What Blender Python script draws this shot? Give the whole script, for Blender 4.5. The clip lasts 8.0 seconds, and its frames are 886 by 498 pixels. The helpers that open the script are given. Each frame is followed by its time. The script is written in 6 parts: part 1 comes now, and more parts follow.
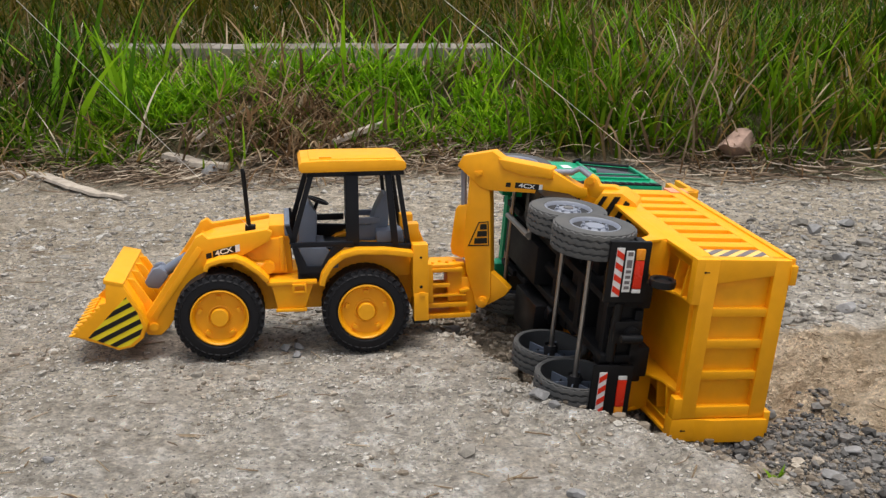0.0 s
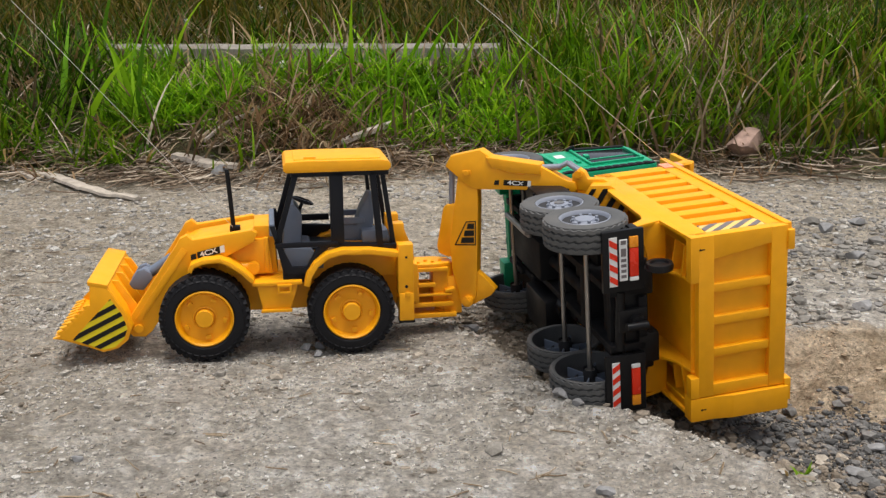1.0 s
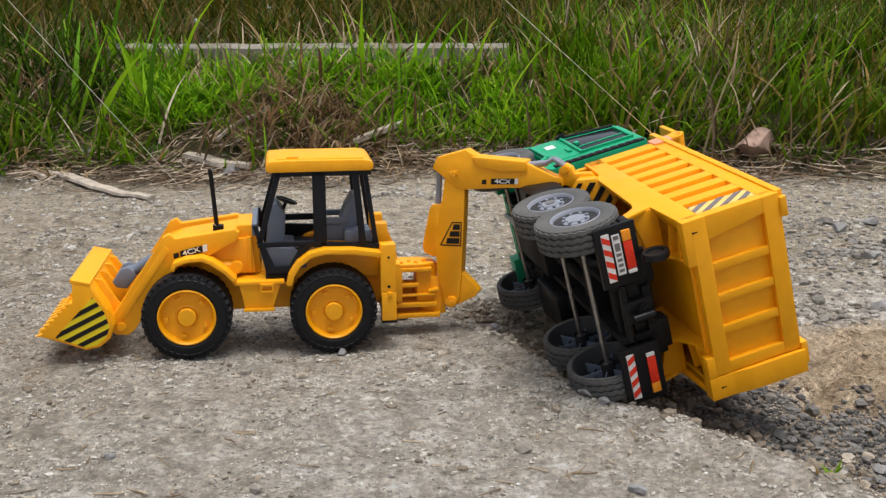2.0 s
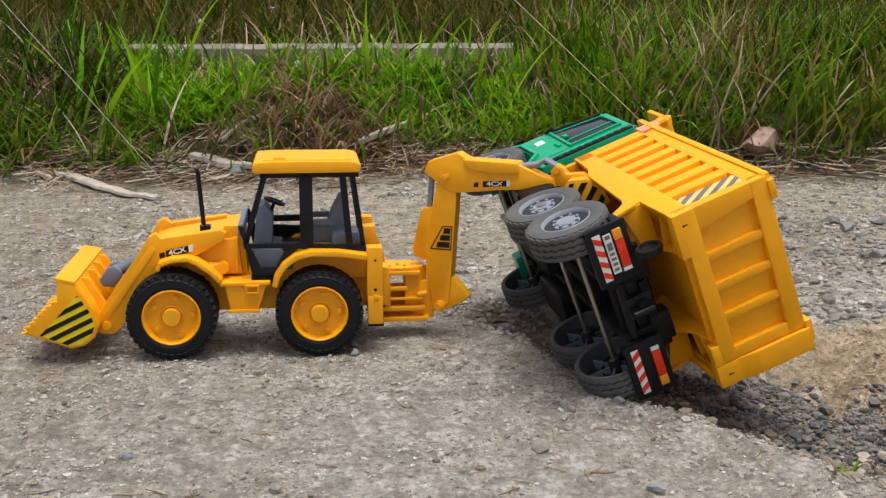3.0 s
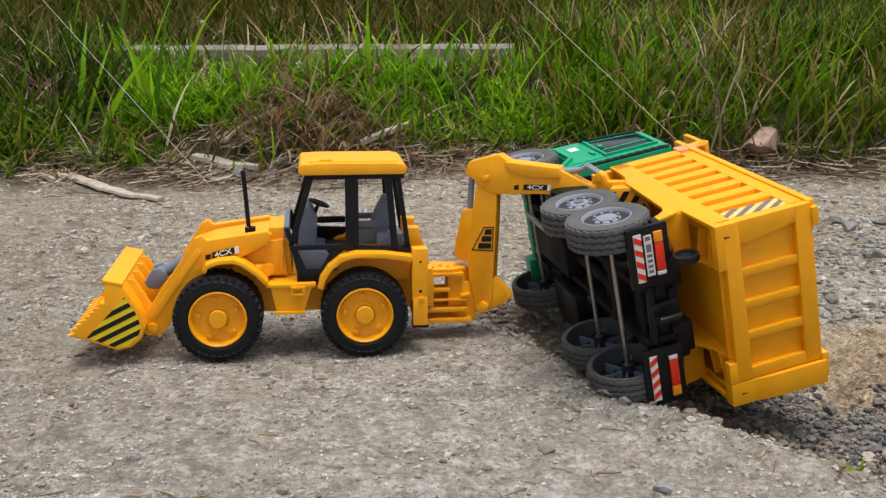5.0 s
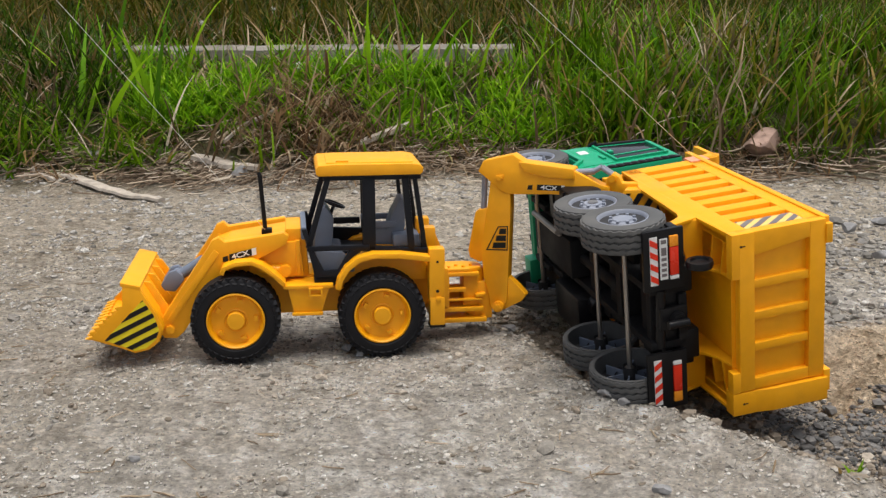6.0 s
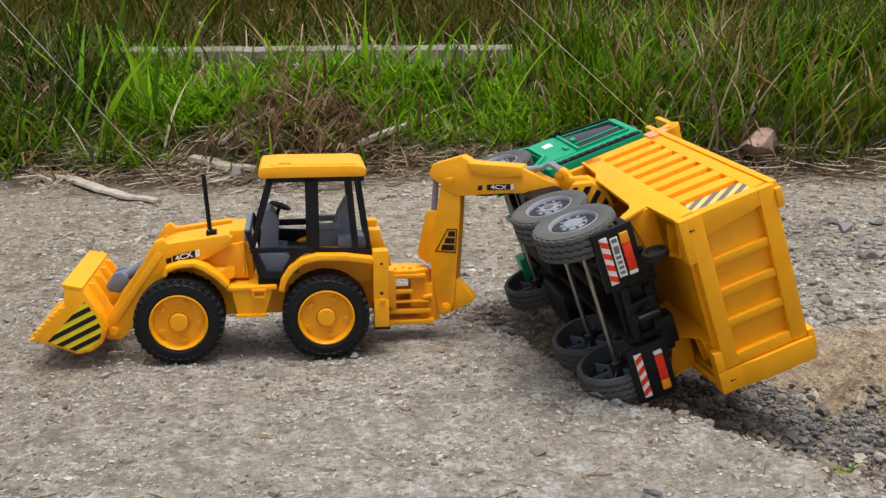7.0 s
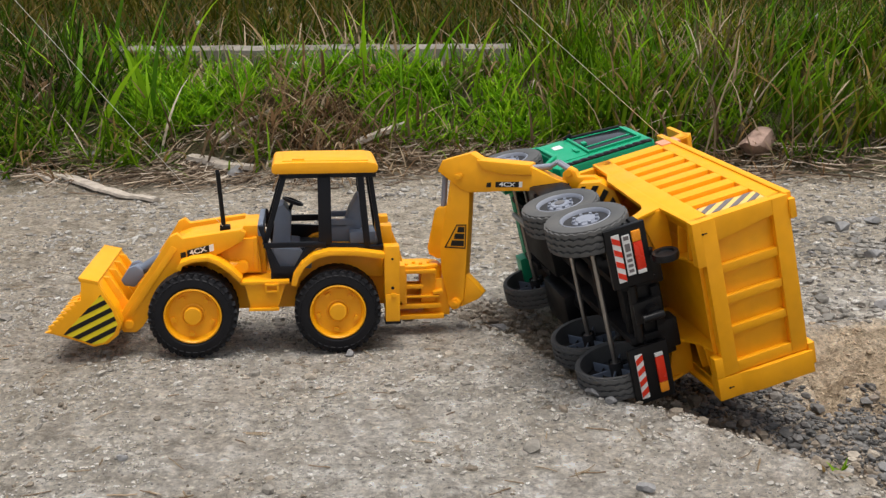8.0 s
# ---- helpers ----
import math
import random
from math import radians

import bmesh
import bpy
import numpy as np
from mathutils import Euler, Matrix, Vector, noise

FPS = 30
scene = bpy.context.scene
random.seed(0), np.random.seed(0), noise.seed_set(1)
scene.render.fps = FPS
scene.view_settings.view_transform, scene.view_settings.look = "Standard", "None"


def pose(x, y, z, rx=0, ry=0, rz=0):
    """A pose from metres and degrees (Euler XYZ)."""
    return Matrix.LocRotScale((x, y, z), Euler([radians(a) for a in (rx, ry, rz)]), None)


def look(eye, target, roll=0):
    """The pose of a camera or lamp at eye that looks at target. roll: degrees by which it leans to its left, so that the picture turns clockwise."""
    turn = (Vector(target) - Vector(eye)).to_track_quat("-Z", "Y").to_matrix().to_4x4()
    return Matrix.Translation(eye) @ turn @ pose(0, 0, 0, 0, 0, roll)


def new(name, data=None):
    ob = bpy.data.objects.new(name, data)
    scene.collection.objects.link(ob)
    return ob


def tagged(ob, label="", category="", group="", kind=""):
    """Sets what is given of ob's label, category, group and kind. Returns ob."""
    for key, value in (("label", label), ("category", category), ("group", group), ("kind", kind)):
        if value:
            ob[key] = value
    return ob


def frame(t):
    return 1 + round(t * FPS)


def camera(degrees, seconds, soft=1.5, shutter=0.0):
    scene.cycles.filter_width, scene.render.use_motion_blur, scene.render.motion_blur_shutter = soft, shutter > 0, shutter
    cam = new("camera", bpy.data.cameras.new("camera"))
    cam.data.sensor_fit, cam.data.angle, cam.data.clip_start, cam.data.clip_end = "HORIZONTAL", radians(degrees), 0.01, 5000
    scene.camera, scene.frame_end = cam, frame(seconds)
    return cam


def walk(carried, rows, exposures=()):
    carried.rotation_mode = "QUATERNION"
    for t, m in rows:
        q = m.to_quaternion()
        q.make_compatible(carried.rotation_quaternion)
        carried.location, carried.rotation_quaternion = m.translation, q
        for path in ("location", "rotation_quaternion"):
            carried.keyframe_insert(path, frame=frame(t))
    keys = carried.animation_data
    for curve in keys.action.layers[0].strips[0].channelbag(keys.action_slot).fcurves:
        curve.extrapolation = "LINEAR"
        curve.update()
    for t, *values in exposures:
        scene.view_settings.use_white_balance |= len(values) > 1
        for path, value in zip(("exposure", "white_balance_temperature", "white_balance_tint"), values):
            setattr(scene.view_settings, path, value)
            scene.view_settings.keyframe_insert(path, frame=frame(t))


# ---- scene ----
cam = camera(46.0, 8.0, soft=1.35)
PATH = [
    (0, (0.001, -1.308, 0.399), (-0.002, 0.637, -0.067), -0.0),
    (0.5, (-0.01, -1.311, 0.399), (-0.013, 0.634, -0.068), -0.1),
    (1, (-0.025, -1.312, 0.399), (-0.024, 0.633, -0.067), -0.1),
    (1.5, (-0.04, -1.316, 0.399), (-0.038, 0.629, -0.067), -0.0),
    (3, (-0.07, -1.317, 0.399), (-0.064, 0.628, -0.067), -0.1),
    (3.5, (-0.072, -1.318, 0.399), (-0.065, 0.627, -0.068), -0.1),
    (4, (-0.074, -1.317, 0.399), (-0.066, 0.628, -0.067), -0.1),
    (4.5, (-0.076, -1.32, 0.4), (-0.069, 0.625, -0.066), -0.2),
    (6, (-0.075, -1.32, 0.402), (-0.069, 0.625, -0.064), -0.2),
    (6.5, (-0.07, -1.321, 0.403), (-0.065, 0.624, -0.063), -0.3),
    (7, (-0.067, -1.322, 0.404), (-0.063, 0.623, -0.062), -0.3),
    (7.5, (-0.063, -1.325, 0.404), (-0.06, 0.619, -0.063), -0.3),
    (8, (-0.061, -1.324, 0.403), (-0.058, 0.621, -0.064), -0.3),
]
walk(cam, [(t, look(eye, target, roll)) for t, eye, target, roll in PATH], exposures=[(0.0, 0.22, 6480, 10), (8.0, 0.22, 6480, 10)])

# ---- light: bright overcast day ----
world = bpy.data.worlds.new("overcast_sky")
scene.world = world
world.use_nodes = True
wn, wl = world.node_tree.nodes, world.node_tree.links
sky = wn.new("ShaderNodeTexSky")
sky.sky_type = "NISHITA"
sky.sun_disc = False
sky.sun_elevation, sky.sun_rotation = radians(83), radians(150)
sky.air_density, sky.dust_density, sky.ozone_density = 1.0, 5.0, 1.0
soft_sky = wn.new("ShaderNodeHueSaturation")
soft_sky.inputs["Saturation"].default_value = 0.45
wl.new(sky.outputs[0], soft_sky.inputs["Color"])
wl.new(soft_sky.outputs[0], wn["Background"].inputs["Color"])
wn["Background"].inputs["Strength"].default_value = 0.13
sun_data = bpy.data.lights.new("sun", "SUN")
sun_data.energy, sun_data.angle, sun_data.color = 2.3, radians(34), (1.0, 0.97, 0.92)
sun = new("sun", sun_data)
sun.matrix_basis = look((0.10, -0.08, 1.7), (0, 0.1, 0))


# ---- materials ----
def shader(name, colour, rough=0.5, metal=0.0, spec=0.5):
    m = bpy.data.materials.new(name)
    m.use_nodes = True
    b = m.node_tree.nodes["Principled BSDF"]
    b.inputs["Base Color"].default_value = (*colour, 1)
    b.inputs["Roughness"].default_value = rough
    b.inputs["Metallic"].default_value = metal
    b.inputs["Specular IOR Level"].default_value = spec
    return m, m.node_tree.nodes, m.node_tree.links, b


def noise_node(n, l, scale, detail=4, rough=0.55, coords="Object"):
    tc = n.new("ShaderNodeTexCoord")
    t = n.new("ShaderNodeTexNoise")
    t.inputs["Scale"].default_value, t.inputs["Detail"].default_value, t.inputs["Roughness"].default_value = scale, detail, rough
    l.new(tc.outputs[coords], t.inputs["Vector"])
    return t.outputs["Fac"]


def ramp(n, l, fac, stops):
    r = n.new("ShaderNodeValToRGB")
    e = r.color_ramp.elements
    e[0].position, e[0].color = stops[0][0], (*stops[0][1], 1)
    e[1].position, e[1].color = stops[-1][0], (*stops[-1][1], 1)
    for p, c in stops[1:-1]:
        s = e.new(p)
        s.color = (*c, 1)
    l.new(fac, r.inputs[0])
    return r.outputs[0]


def mixed(n, l, fac, a, b, blend="MIX"):
    m = n.new("ShaderNodeMix")
    m.data_type, m.blend_type = "RGBA", blend
    for sock, v in ((m.inputs[0], fac), (m.inputs[6], a), (m.inputs[7], b)):
        if hasattr(v, "links"):
            l.new(v, sock)
        elif isinstance(v, tuple):
            sock.default_value = (*v, 1)
        else:
            sock.default_value = v
    return m.outputs[2]


def bump(n, l, b, fac, strength, distance):
    k = n.new("ShaderNodeBump")
    k.inputs["Strength"].default_value, k.inputs["Distance"].default_value = strength, distance
    l.new(fac, k.inputs["Height"])
    l.new(k.outputs[0], b.inputs["Normal"])


def plastic(name, colour, dusty=(0.40, 0.34, 0.26), amount=0.25, rough=0.42):
    """Moulded toy plastic: faint mottling, a film of road dust, satin gloss."""
    m, n, l, b = shader(name, colour, rough)
    fine = ramp(n, l, noise_node(n, l, 60, 5), [(0.35, (0, 0, 0)), (0.8, (1, 1, 1))])
    dust = ramp(n, l, noise_node(n, l, 14, 6, 0.65), [(0.45, (0, 0, 0)), (0.85, (amount,) * 3)])
    c = mixed(n, l, fine, tuple(v * 0.94 for v in colour), tuple(min(1, v * 1.04) for v in colour))
    l.new(mixed(n, l, dust, c, dusty), b.inputs["Base Color"])
    l.new(ramp(n, l, noise_node(n, l, 25, 4), [(0.3, (rough - 0.08,) * 3), (0.75, (rough + 0.16,) * 3)]), b.inputs["Roughness"])
    bump(n, l, b, noise_node(n, l, 420, 3), 0.05, 0.0006)
    b.inputs["Specular IOR Level"].default_value = 0.22 if max(colour) < 0.02 else 0.36
    return m


YELLOW = plastic("yellow_plastic", (0.90, 0.388, 0.003), (0.55, 0.36, 0.10), 0.08)
BLACK = plastic("black_plastic", (0.007, 0.007, 0.008), (0.10, 0.09, 0.08), 0.08, 0.36)
UNDER = plastic("underside_black", (0.007, 0.007, 0.008), (0.05, 0.045, 0.04), 0.06, 0.68)
CAB_BLACK = plastic("cab_black_plastic", (0.007, 0.008, 0.012), (0.08, 0.07, 0.06), 0.05, 0.36)
GREY = plastic("grey_plastic", (0.15, 0.18, 0.235), (0.3, 0.28, 0.25), 0.2, 0.45)
SILVER = plastic("silver_grey_plastic", (0.24, 0.26, 0.31), (0.3, 0.27, 0.22), 0.25, 0.38)
GREEN = plastic("green_plastic", (0.004, 0.34, 0.165), (0.2, 0.24, 0.17), 0.12, 0.34)
HOE_RUBBER = plastic("black_rubber", (0.009, 0.009, 0.011), (0.08, 0.07, 0.06), 0.08, 0.62)
TRUCK_RUBBER = plastic("dusty_rubber", (0.082, 0.083, 0.083), (0.17, 0.155, 0.135), 0.5, 0.75)
INNER = plastic("wheel_inside", (0.022, 0.022, 0.024), (0.1, 0.09, 0.08), 0.15, 0.6)
RED = plastic("red_plastic", (0.72, 0.035, 0.012), (0.5, 0.2, 0.1), 0.05, 0.25)
AMBER = plastic("amber_plastic", (0.85, 0.30, 0.02), (0.5, 0.3, 0.1), 0.05, 0.25)
WHITE = plastic("white_sticker", (0.74, 0.74, 0.72), (0.5, 0.46, 0.4), 0.15, 0.4)
STICKER_BLACK = plastic("black_sticker", (0.012, 0.011, 0.010), (0.1, 0.08, 0.05), 0.04, 0.5)
LEMON = plastic("lemon_sticker", (0.80, 0.62, 0.012), (0.5, 0.4, 0.1), 0.1, 0.4)
GREY_STRIPE = plastic("grey_stripe_sticker", (0.16, 0.14, 0.14), (0.3, 0.26, 0.2), 0.2, 0.5)
PALE_STRIPE = plastic("pale_stripe_sticker", (0.84, 0.54, 0.16), (0.5, 0.42, 0.3), 0.15, 0.5)
PINK = plastic("pink_tape", (0.85, 0.33, 0.20), (0.6, 0.4, 0.3), 0.1, 0.5)
STEEL, _n, _l, _b = shader("steel_rod", (0.34, 0.32, 0.30), 0.38, 0.85)
bump(_n, _l, _b, noise_node(_n, _l, 300, 3), 0.1, 0.0005)
STRING, _n, _l, _b = shader("nylon_string", (0.85, 0.84, 0.80), 0.4)
WINDOW_FILL, _n, _l, _b = shader("dark_window_fill", (0.012, 0.014, 0.016), 0.12)


def earth(name):
    """Packed gravel track: grey crust with white flecks, brown soil in the rut, beige path behind, sand to one side."""
    m, n, l, b = shader(name, (0.3, 0.27, 0.23), 0.92, spec=0.25)
    zone = n.new("ShaderNodeAttribute")
    zone.attribute_name = "zone"
    sep = n.new("ShaderNodeSeparateColor")
    l.new(zone.outputs["Color"], sep.inputs[0])
    big = noise_node(n, l, 5, 6, 0.6)
    mid = noise_node(n, l, 26, 9, 0.72)
    fine = noise_node(n, l, 170, 8, 0.75)
    crust = ramp(n, l, mid, [(0.31, (0.25, 0.224, 0.19)), (0.42, (0.53, 0.487, 0.426)), (0.52, (0.70, 0.655, 0.59)), (0.62, (0.92, 0.89, 0.845))])
    crust = mixed(n, l, ramp(n, l, big, [(0.38, (0, 0, 0)), (0.66, (0.6,) * 3)]), crust, (0.60, 0.53, 0.44))
    path = ramp(n, l, mid, [(0.31, (0.20, 0.168, 0.128)), (0.46, (0.49, 0.425, 0.336)), (0.66, (0.74, 0.665, 0.57))])
    soil = ramp(n, l, mid, [(0.3, (0.19, 0.150, 0.110)), (0.5, (0.38, 0.315, 0.243)), (0.72, (0.57, 0.495, 0.40))])
    sand = ramp(n, l, mid, [(0.38, (0.30, 0.222, 0.142)), (0.5, (0.55, 0.432, 0.300)), (0.62, (0.76, 0.63, 0.47))])
    c = mixed(n, l, sep.outputs[0], crust, path)
    c = mixed(n, l, sep.outputs[1], c, soil)
    c = mixed(n, l, sep.outputs[2], c, sand)
    tc = n.new("ShaderNodeTexCoord")
    chips = n.new("ShaderNodeTexVoronoi")
    chips.inputs["Scale"].default_value, chips.inputs["Randomness"].default_value = 95, 1.0
    warp = n.new("ShaderNodeMix")
    warp.data_type, warp.blend_type = "RGBA", "ADD"
    warp.inputs[0].default_value = 0.012
    l.new(tc.outputs["Object"], warp.inputs[6])
    wn2 = n.new("ShaderNodeTexNoise")
    wn2.inputs["Scale"].default_value = 90
    l.new(tc.outputs["Object"], wn2.inputs["Vector"])
    l.new(wn2.outputs["Color"], warp.inputs[7])
    l.new(warp.outputs[2], chips.inputs["Vector"])
    cell = n.new("ShaderNodeSeparateColor")
    l.new(chips.outputs["Color"], cell.inputs[0])
    shade = ramp(n, l, cell.outputs[0], [(0.0, (0.84, 0.83, 0.81)), (0.5, (1.04,) * 3), (0.9, (1.14,) * 3), (1.0, (1.3, 1.3, 1.28))])
    # chip borders darkened in colour, for crevice shading the relief barely gives
    crevice_shade = ramp(n, l, chips.outputs["Distance"], [(0.30, (1.10,) * 3), (0.75, (0.74, 0.72, 0.69))])
    c = mixed(n, l, mixed(n, l, sep.outputs[2], (0.75, 0.75, 0.75), (0.15, 0.15, 0.15)), c, mixed(n, l, 1.0, shade, crevice_shade, "MULTIPLY"), "MULTIPLY")
    humus = ramp(n, l, mid, [(0.3, (0.045, 0.042, 0.018)), (0.7, (0.13, 0.115, 0.055))])
    c = mixed(n, l, zone.outputs["Alpha"], c, humus)
    grain = ramp(n, l, fine, [(0.36, (0.50, 0.48, 0.45)), (0.46, (1.02, 1.01, 0.99)), (0.52, (1.16, 1.15, 1.13)), (0.61, (1.60, 1.59, 1.55))])
    l.new(mixed(n, l, 0.85, c, grain, "MULTIPLY"), b.inputs["Base Color"])
    add = n.new("ShaderNodeMath")
    add.operation = "MULTIPLY_ADD"
    l.new(mid, add.inputs[0])
    add.inputs[1].default_value = 2.0
    l.new(fine, add.inputs[2])
    lump = n.new("ShaderNodeMath")
    lump.operation = "MULTIPLY_ADD"
    l.new(chips.outputs["Distance"], lump.inputs[0])
    lump.inputs[1].default_value = -0.55
    l.new(add.outputs[0], lump.inputs[2])
    bump(n, l, b, lump.outputs[0], 1.0, 0.016)
    return m


def islands(name, stops, rough=0.7, spec=0.3, grain=0, trans=0.0):
    """Colour that varies from piece to piece within one mesh."""
    m, n, l, b = shader(name, stops[0][1], rough, spec=spec)
    g = n.new("ShaderNodeNewGeometry")
    c = ramp(n, l, g.outputs["Random Per Island"], stops)
    if grain:
        k = ramp(n, l, noise_node(n, l, grain, 6, 0.7), [(0.3, (0.55,) * 3), (0.7, (1.15,) * 3)])
        c = mixed(n, l, 0.9, c, k, "MULTIPLY")
        bump(n, l, b, noise_node(n, l, grain, 5), 0.5, 0.002)
    l.new(c, b.inputs["Base Color"])
    if trans:
        through_leaf, both = n.new("ShaderNodeBsdfTranslucent"), n.new("ShaderNodeMixShader")
        l.new(c, through_leaf.inputs["Color"])
        both.inputs[0].default_value = trans
        l.new(b.outputs[0], both.inputs[1])
        l.new(through_leaf.outputs[0], both.inputs[2])
        l.new(both.outputs[0], n["Material Output"].inputs["Surface"])
    return m


EARTH = earth("packed_track")
GRAVEL = islands("grey_gravel", [(0, (0.060, 0.058, 0.055)), (0.4, (0.120, 0.116, 0.110)), (0.8, (0.195, 0.187, 0.176)), (1, (0.25, 0.20, 0.15))], 0.85, 0.25, 160)
PALE_GRAVEL = islands("pale_chips", [(0, (0.16, 0.145, 0.125)), (0.3, (0.30, 0.278, 0.243)), (0.9, (0.42, 0.395, 0.352)), (1, (0.52, 0.50, 0.46))], 0.88, 0.25, 200)
CRUST_CRUMB = islands("crust_crumbs", [(0, (0.22, 0.200, 0.170)), (0.4, (0.36, 0.332, 0.288)), (0.93, (0.45, 0.42, 0.37)), (1, (0.54, 0.515, 0.47))], 0.92, 0.2, 200)
SOIL_CRUMB = islands("soil_crumbs", [(0, (0.15, 0.122, 0.092)), (0.6, (0.30, 0.252, 0.195)), (1, (0.45, 0.40, 0.33))], 0.95, 0.2, 160)
SAND_CLOD = islands("sand_clods", [(0, (0.28, 0.215, 0.142)), (0.5, (0.36, 0.282, 0.195)), (1, (0.43, 0.35, 0.25))], 0.95, 0.15, 220)
STONE_PINK = islands("pinkish_rock", [(0, (0.42, 0.285, 0.225)), (1, (0.42, 0.285, 0.225))], 0.85, 0.25, 40)
STONE_GREY = islands("grey_rock", [(0, (0.27, 0.265, 0.26)), (1, (0.27, 0.265, 0.26))], 0.85, 0.25, 90)
WOOD = islands("weathered_wood", [(0, (0.42, 0.365, 0.30)), (1, (0.46, 0.405, 0.34))], 0.85, 0.2, 50)
CONCRETE = islands("weathered_beam", [(0, (0.27, 0.245, 0.21)), (1, (0.27, 0.245, 0.21))], 0.9, 0.2, 34)
RUSSET = islands("russet_dead_leaves", [(0, (0.08, 0.045, 0.022)), (0.5, (0.22, 0.130, 0.065)), (0.85, (0.36, 0.25, 0.14)), (1, (0.52, 0.42, 0.28))], 0.8, 0.2, trans=0.38)
GRASS = islands("green_grass", [(0, (0.026, 0.062, 0.002)), (0.45, (0.082, 0.175, 0.004)), (0.88, (0.165, 0.29, 0.008)), (0.92, (0.25, 0.16, 0.05)), (1, (0.36, 0.24, 0.09))], 0.62, 0.12, trans=0.38)
# GRASS darkened to about 0.4; carries the shade of shaded_grass in its colour
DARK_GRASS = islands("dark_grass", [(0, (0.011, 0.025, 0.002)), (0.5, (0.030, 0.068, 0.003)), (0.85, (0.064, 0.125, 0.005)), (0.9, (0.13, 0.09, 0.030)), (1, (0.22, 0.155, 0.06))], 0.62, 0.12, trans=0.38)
BRIGHT = islands("bright_grass", [(0, (0.055, 0.150, 0.004)), (0.5, (0.160, 0.36, 0.008)), (1, (0.34, 0.54, 0.020))], 0.62, 0.12, trans=0.38)
OLIVE = islands("olive_grass", [(0, (0.022, 0.025, 0.002)), (0.5, (0.072, 0.072, 0.004)), (0.80, (0.125, 0.090, 0.014)), (1, (0.24, 0.155, 0.05))], 0.62, 0.12, trans=0.38)
WARM_GRASS = islands("yellowish_grass", [(0, (0.036, 0.046, 0.003)), (0.5, (0.105, 0.130, 0.006)), (0.85, (0.20, 0.19, 0.016)), (1, (0.32, 0.20, 0.06))], 0.62, 0.12, trans=0.38)
BEIGE_GRAVEL = islands("beige_gravel", [(0, (0.130, 0.120, 0.104)), (0.4, (0.22, 0.205, 0.180)), (0.75, (0.30, 0.274, 0.234)), (1, (0.22, 0.215, 0.21))], 0.88, 0.25, 120)
LITTER = islands("brown_straw_litter", [(0, (0.075, 0.050, 0.032)), (0.5, (0.21, 0.150, 0.100)), (0.85, (0.42, 0.34, 0.25)), (1, (0.60, 0.52, 0.42))], 0.8, 0.2)
STRAW = islands("dry_straw", [(0, (0.13, 0.085, 0.045)), (0.5, (0.25, 0.18, 0.105)), (0.85, (0.34, 0.26, 0.17)), (1, (0.44, 0.37, 0.28))], 0.75, 0.25)
FLUFF = islands("white_seed_fluff", [(0, (0.7, 0.68, 0.64)), (1, (0.8, 0.79, 0.76))], 0.9, 0.1)


# ---- mesh helpers ----
def mesh_of(bm, name, material, smooth=35):
    me = bpy.data.meshes.new(name)
    bmesh.ops.recalc_face_normals(bm, faces=bm.faces)
    bm.to_mesh(me)
    bm.free()
    me.materials.append(material)
    if smooth:
        me.set_sharp_from_angle(angle=radians(smooth))
        for p in me.polygons:
            p.use_smooth = True
    return me


mould = [Matrix.Identity(4)]  # proportions of the toy that is being built


def part(name, bm, material, parent, label="", m=None):
    moved(bm, mould[0])
    ob = new(name, mesh_of(bm, name, material))
    ob.parent = parent
    if m is not None:
        ob.matrix_basis = m
    return tagged(ob, label)


def thing(name, label, category, group="", kind=""):
    return tagged(new(name), label, category, group, kind)


def joined(*bms):
    out = bmesh.new()
    for b in bms:
        me = bpy.data.meshes.new("tmp")
        b.to_mesh(me)
        b.free()
        out.from_mesh(me)
        bpy.data.meshes.remove(me)
    return out


def moved(bm, m):
    bmesh.ops.transform(bm, matrix=m, verts=bm.verts)
    return bm


def rounded(bm, r, seg=2):
    if r:
        bmesh.ops.bevel(bm, geom=list(bm.edges), offset=r, segments=seg, profile=0.6, affect="EDGES", clamp_overlap=True)
    return bm


def box(x0, x1, y0, y1, z0, z1, r=0.0012):
    bm = bmesh.new()
    bmesh.ops.create_cube(bm, size=1)
    moved(bm, Matrix.LocRotScale(((x0 + x1) / 2, (y0 + y1) / 2, (z0 + z1) / 2), None, (abs(x1 - x0), abs(y1 - y0), abs(z1 - z0))))
    return rounded(bm, r)


def slab(outline, a0, a1, axis="y", r=0.0012):
    """A plate of the given outline, pushed along one axis. Outline in (x, z) for y, (y, z) for x, (x, y) for z."""
    bm = bmesh.new()
    put = {"y": lambda u, v, a: (u, a, v), "x": lambda u, v, a: (a, u, v), "z": lambda u, v, a: (u, v, a)}[axis]
    vs = [bm.verts.new(put(u, v, a0)) for u, v in outline]
    f = bm.faces.new(vs)
    ext = bmesh.ops.extrude_face_region(bm, geom=[f])
    d = Vector(put(0, 0, a1 - a0))
    bmesh.ops.translate(bm, vec=d, verts=[g for g in ext["geom"] if isinstance(g, bmesh.types.BMVert)])
    bmesh.ops.recalc_face_normals(bm, faces=bm.faces)
    return rounded(bm, r)


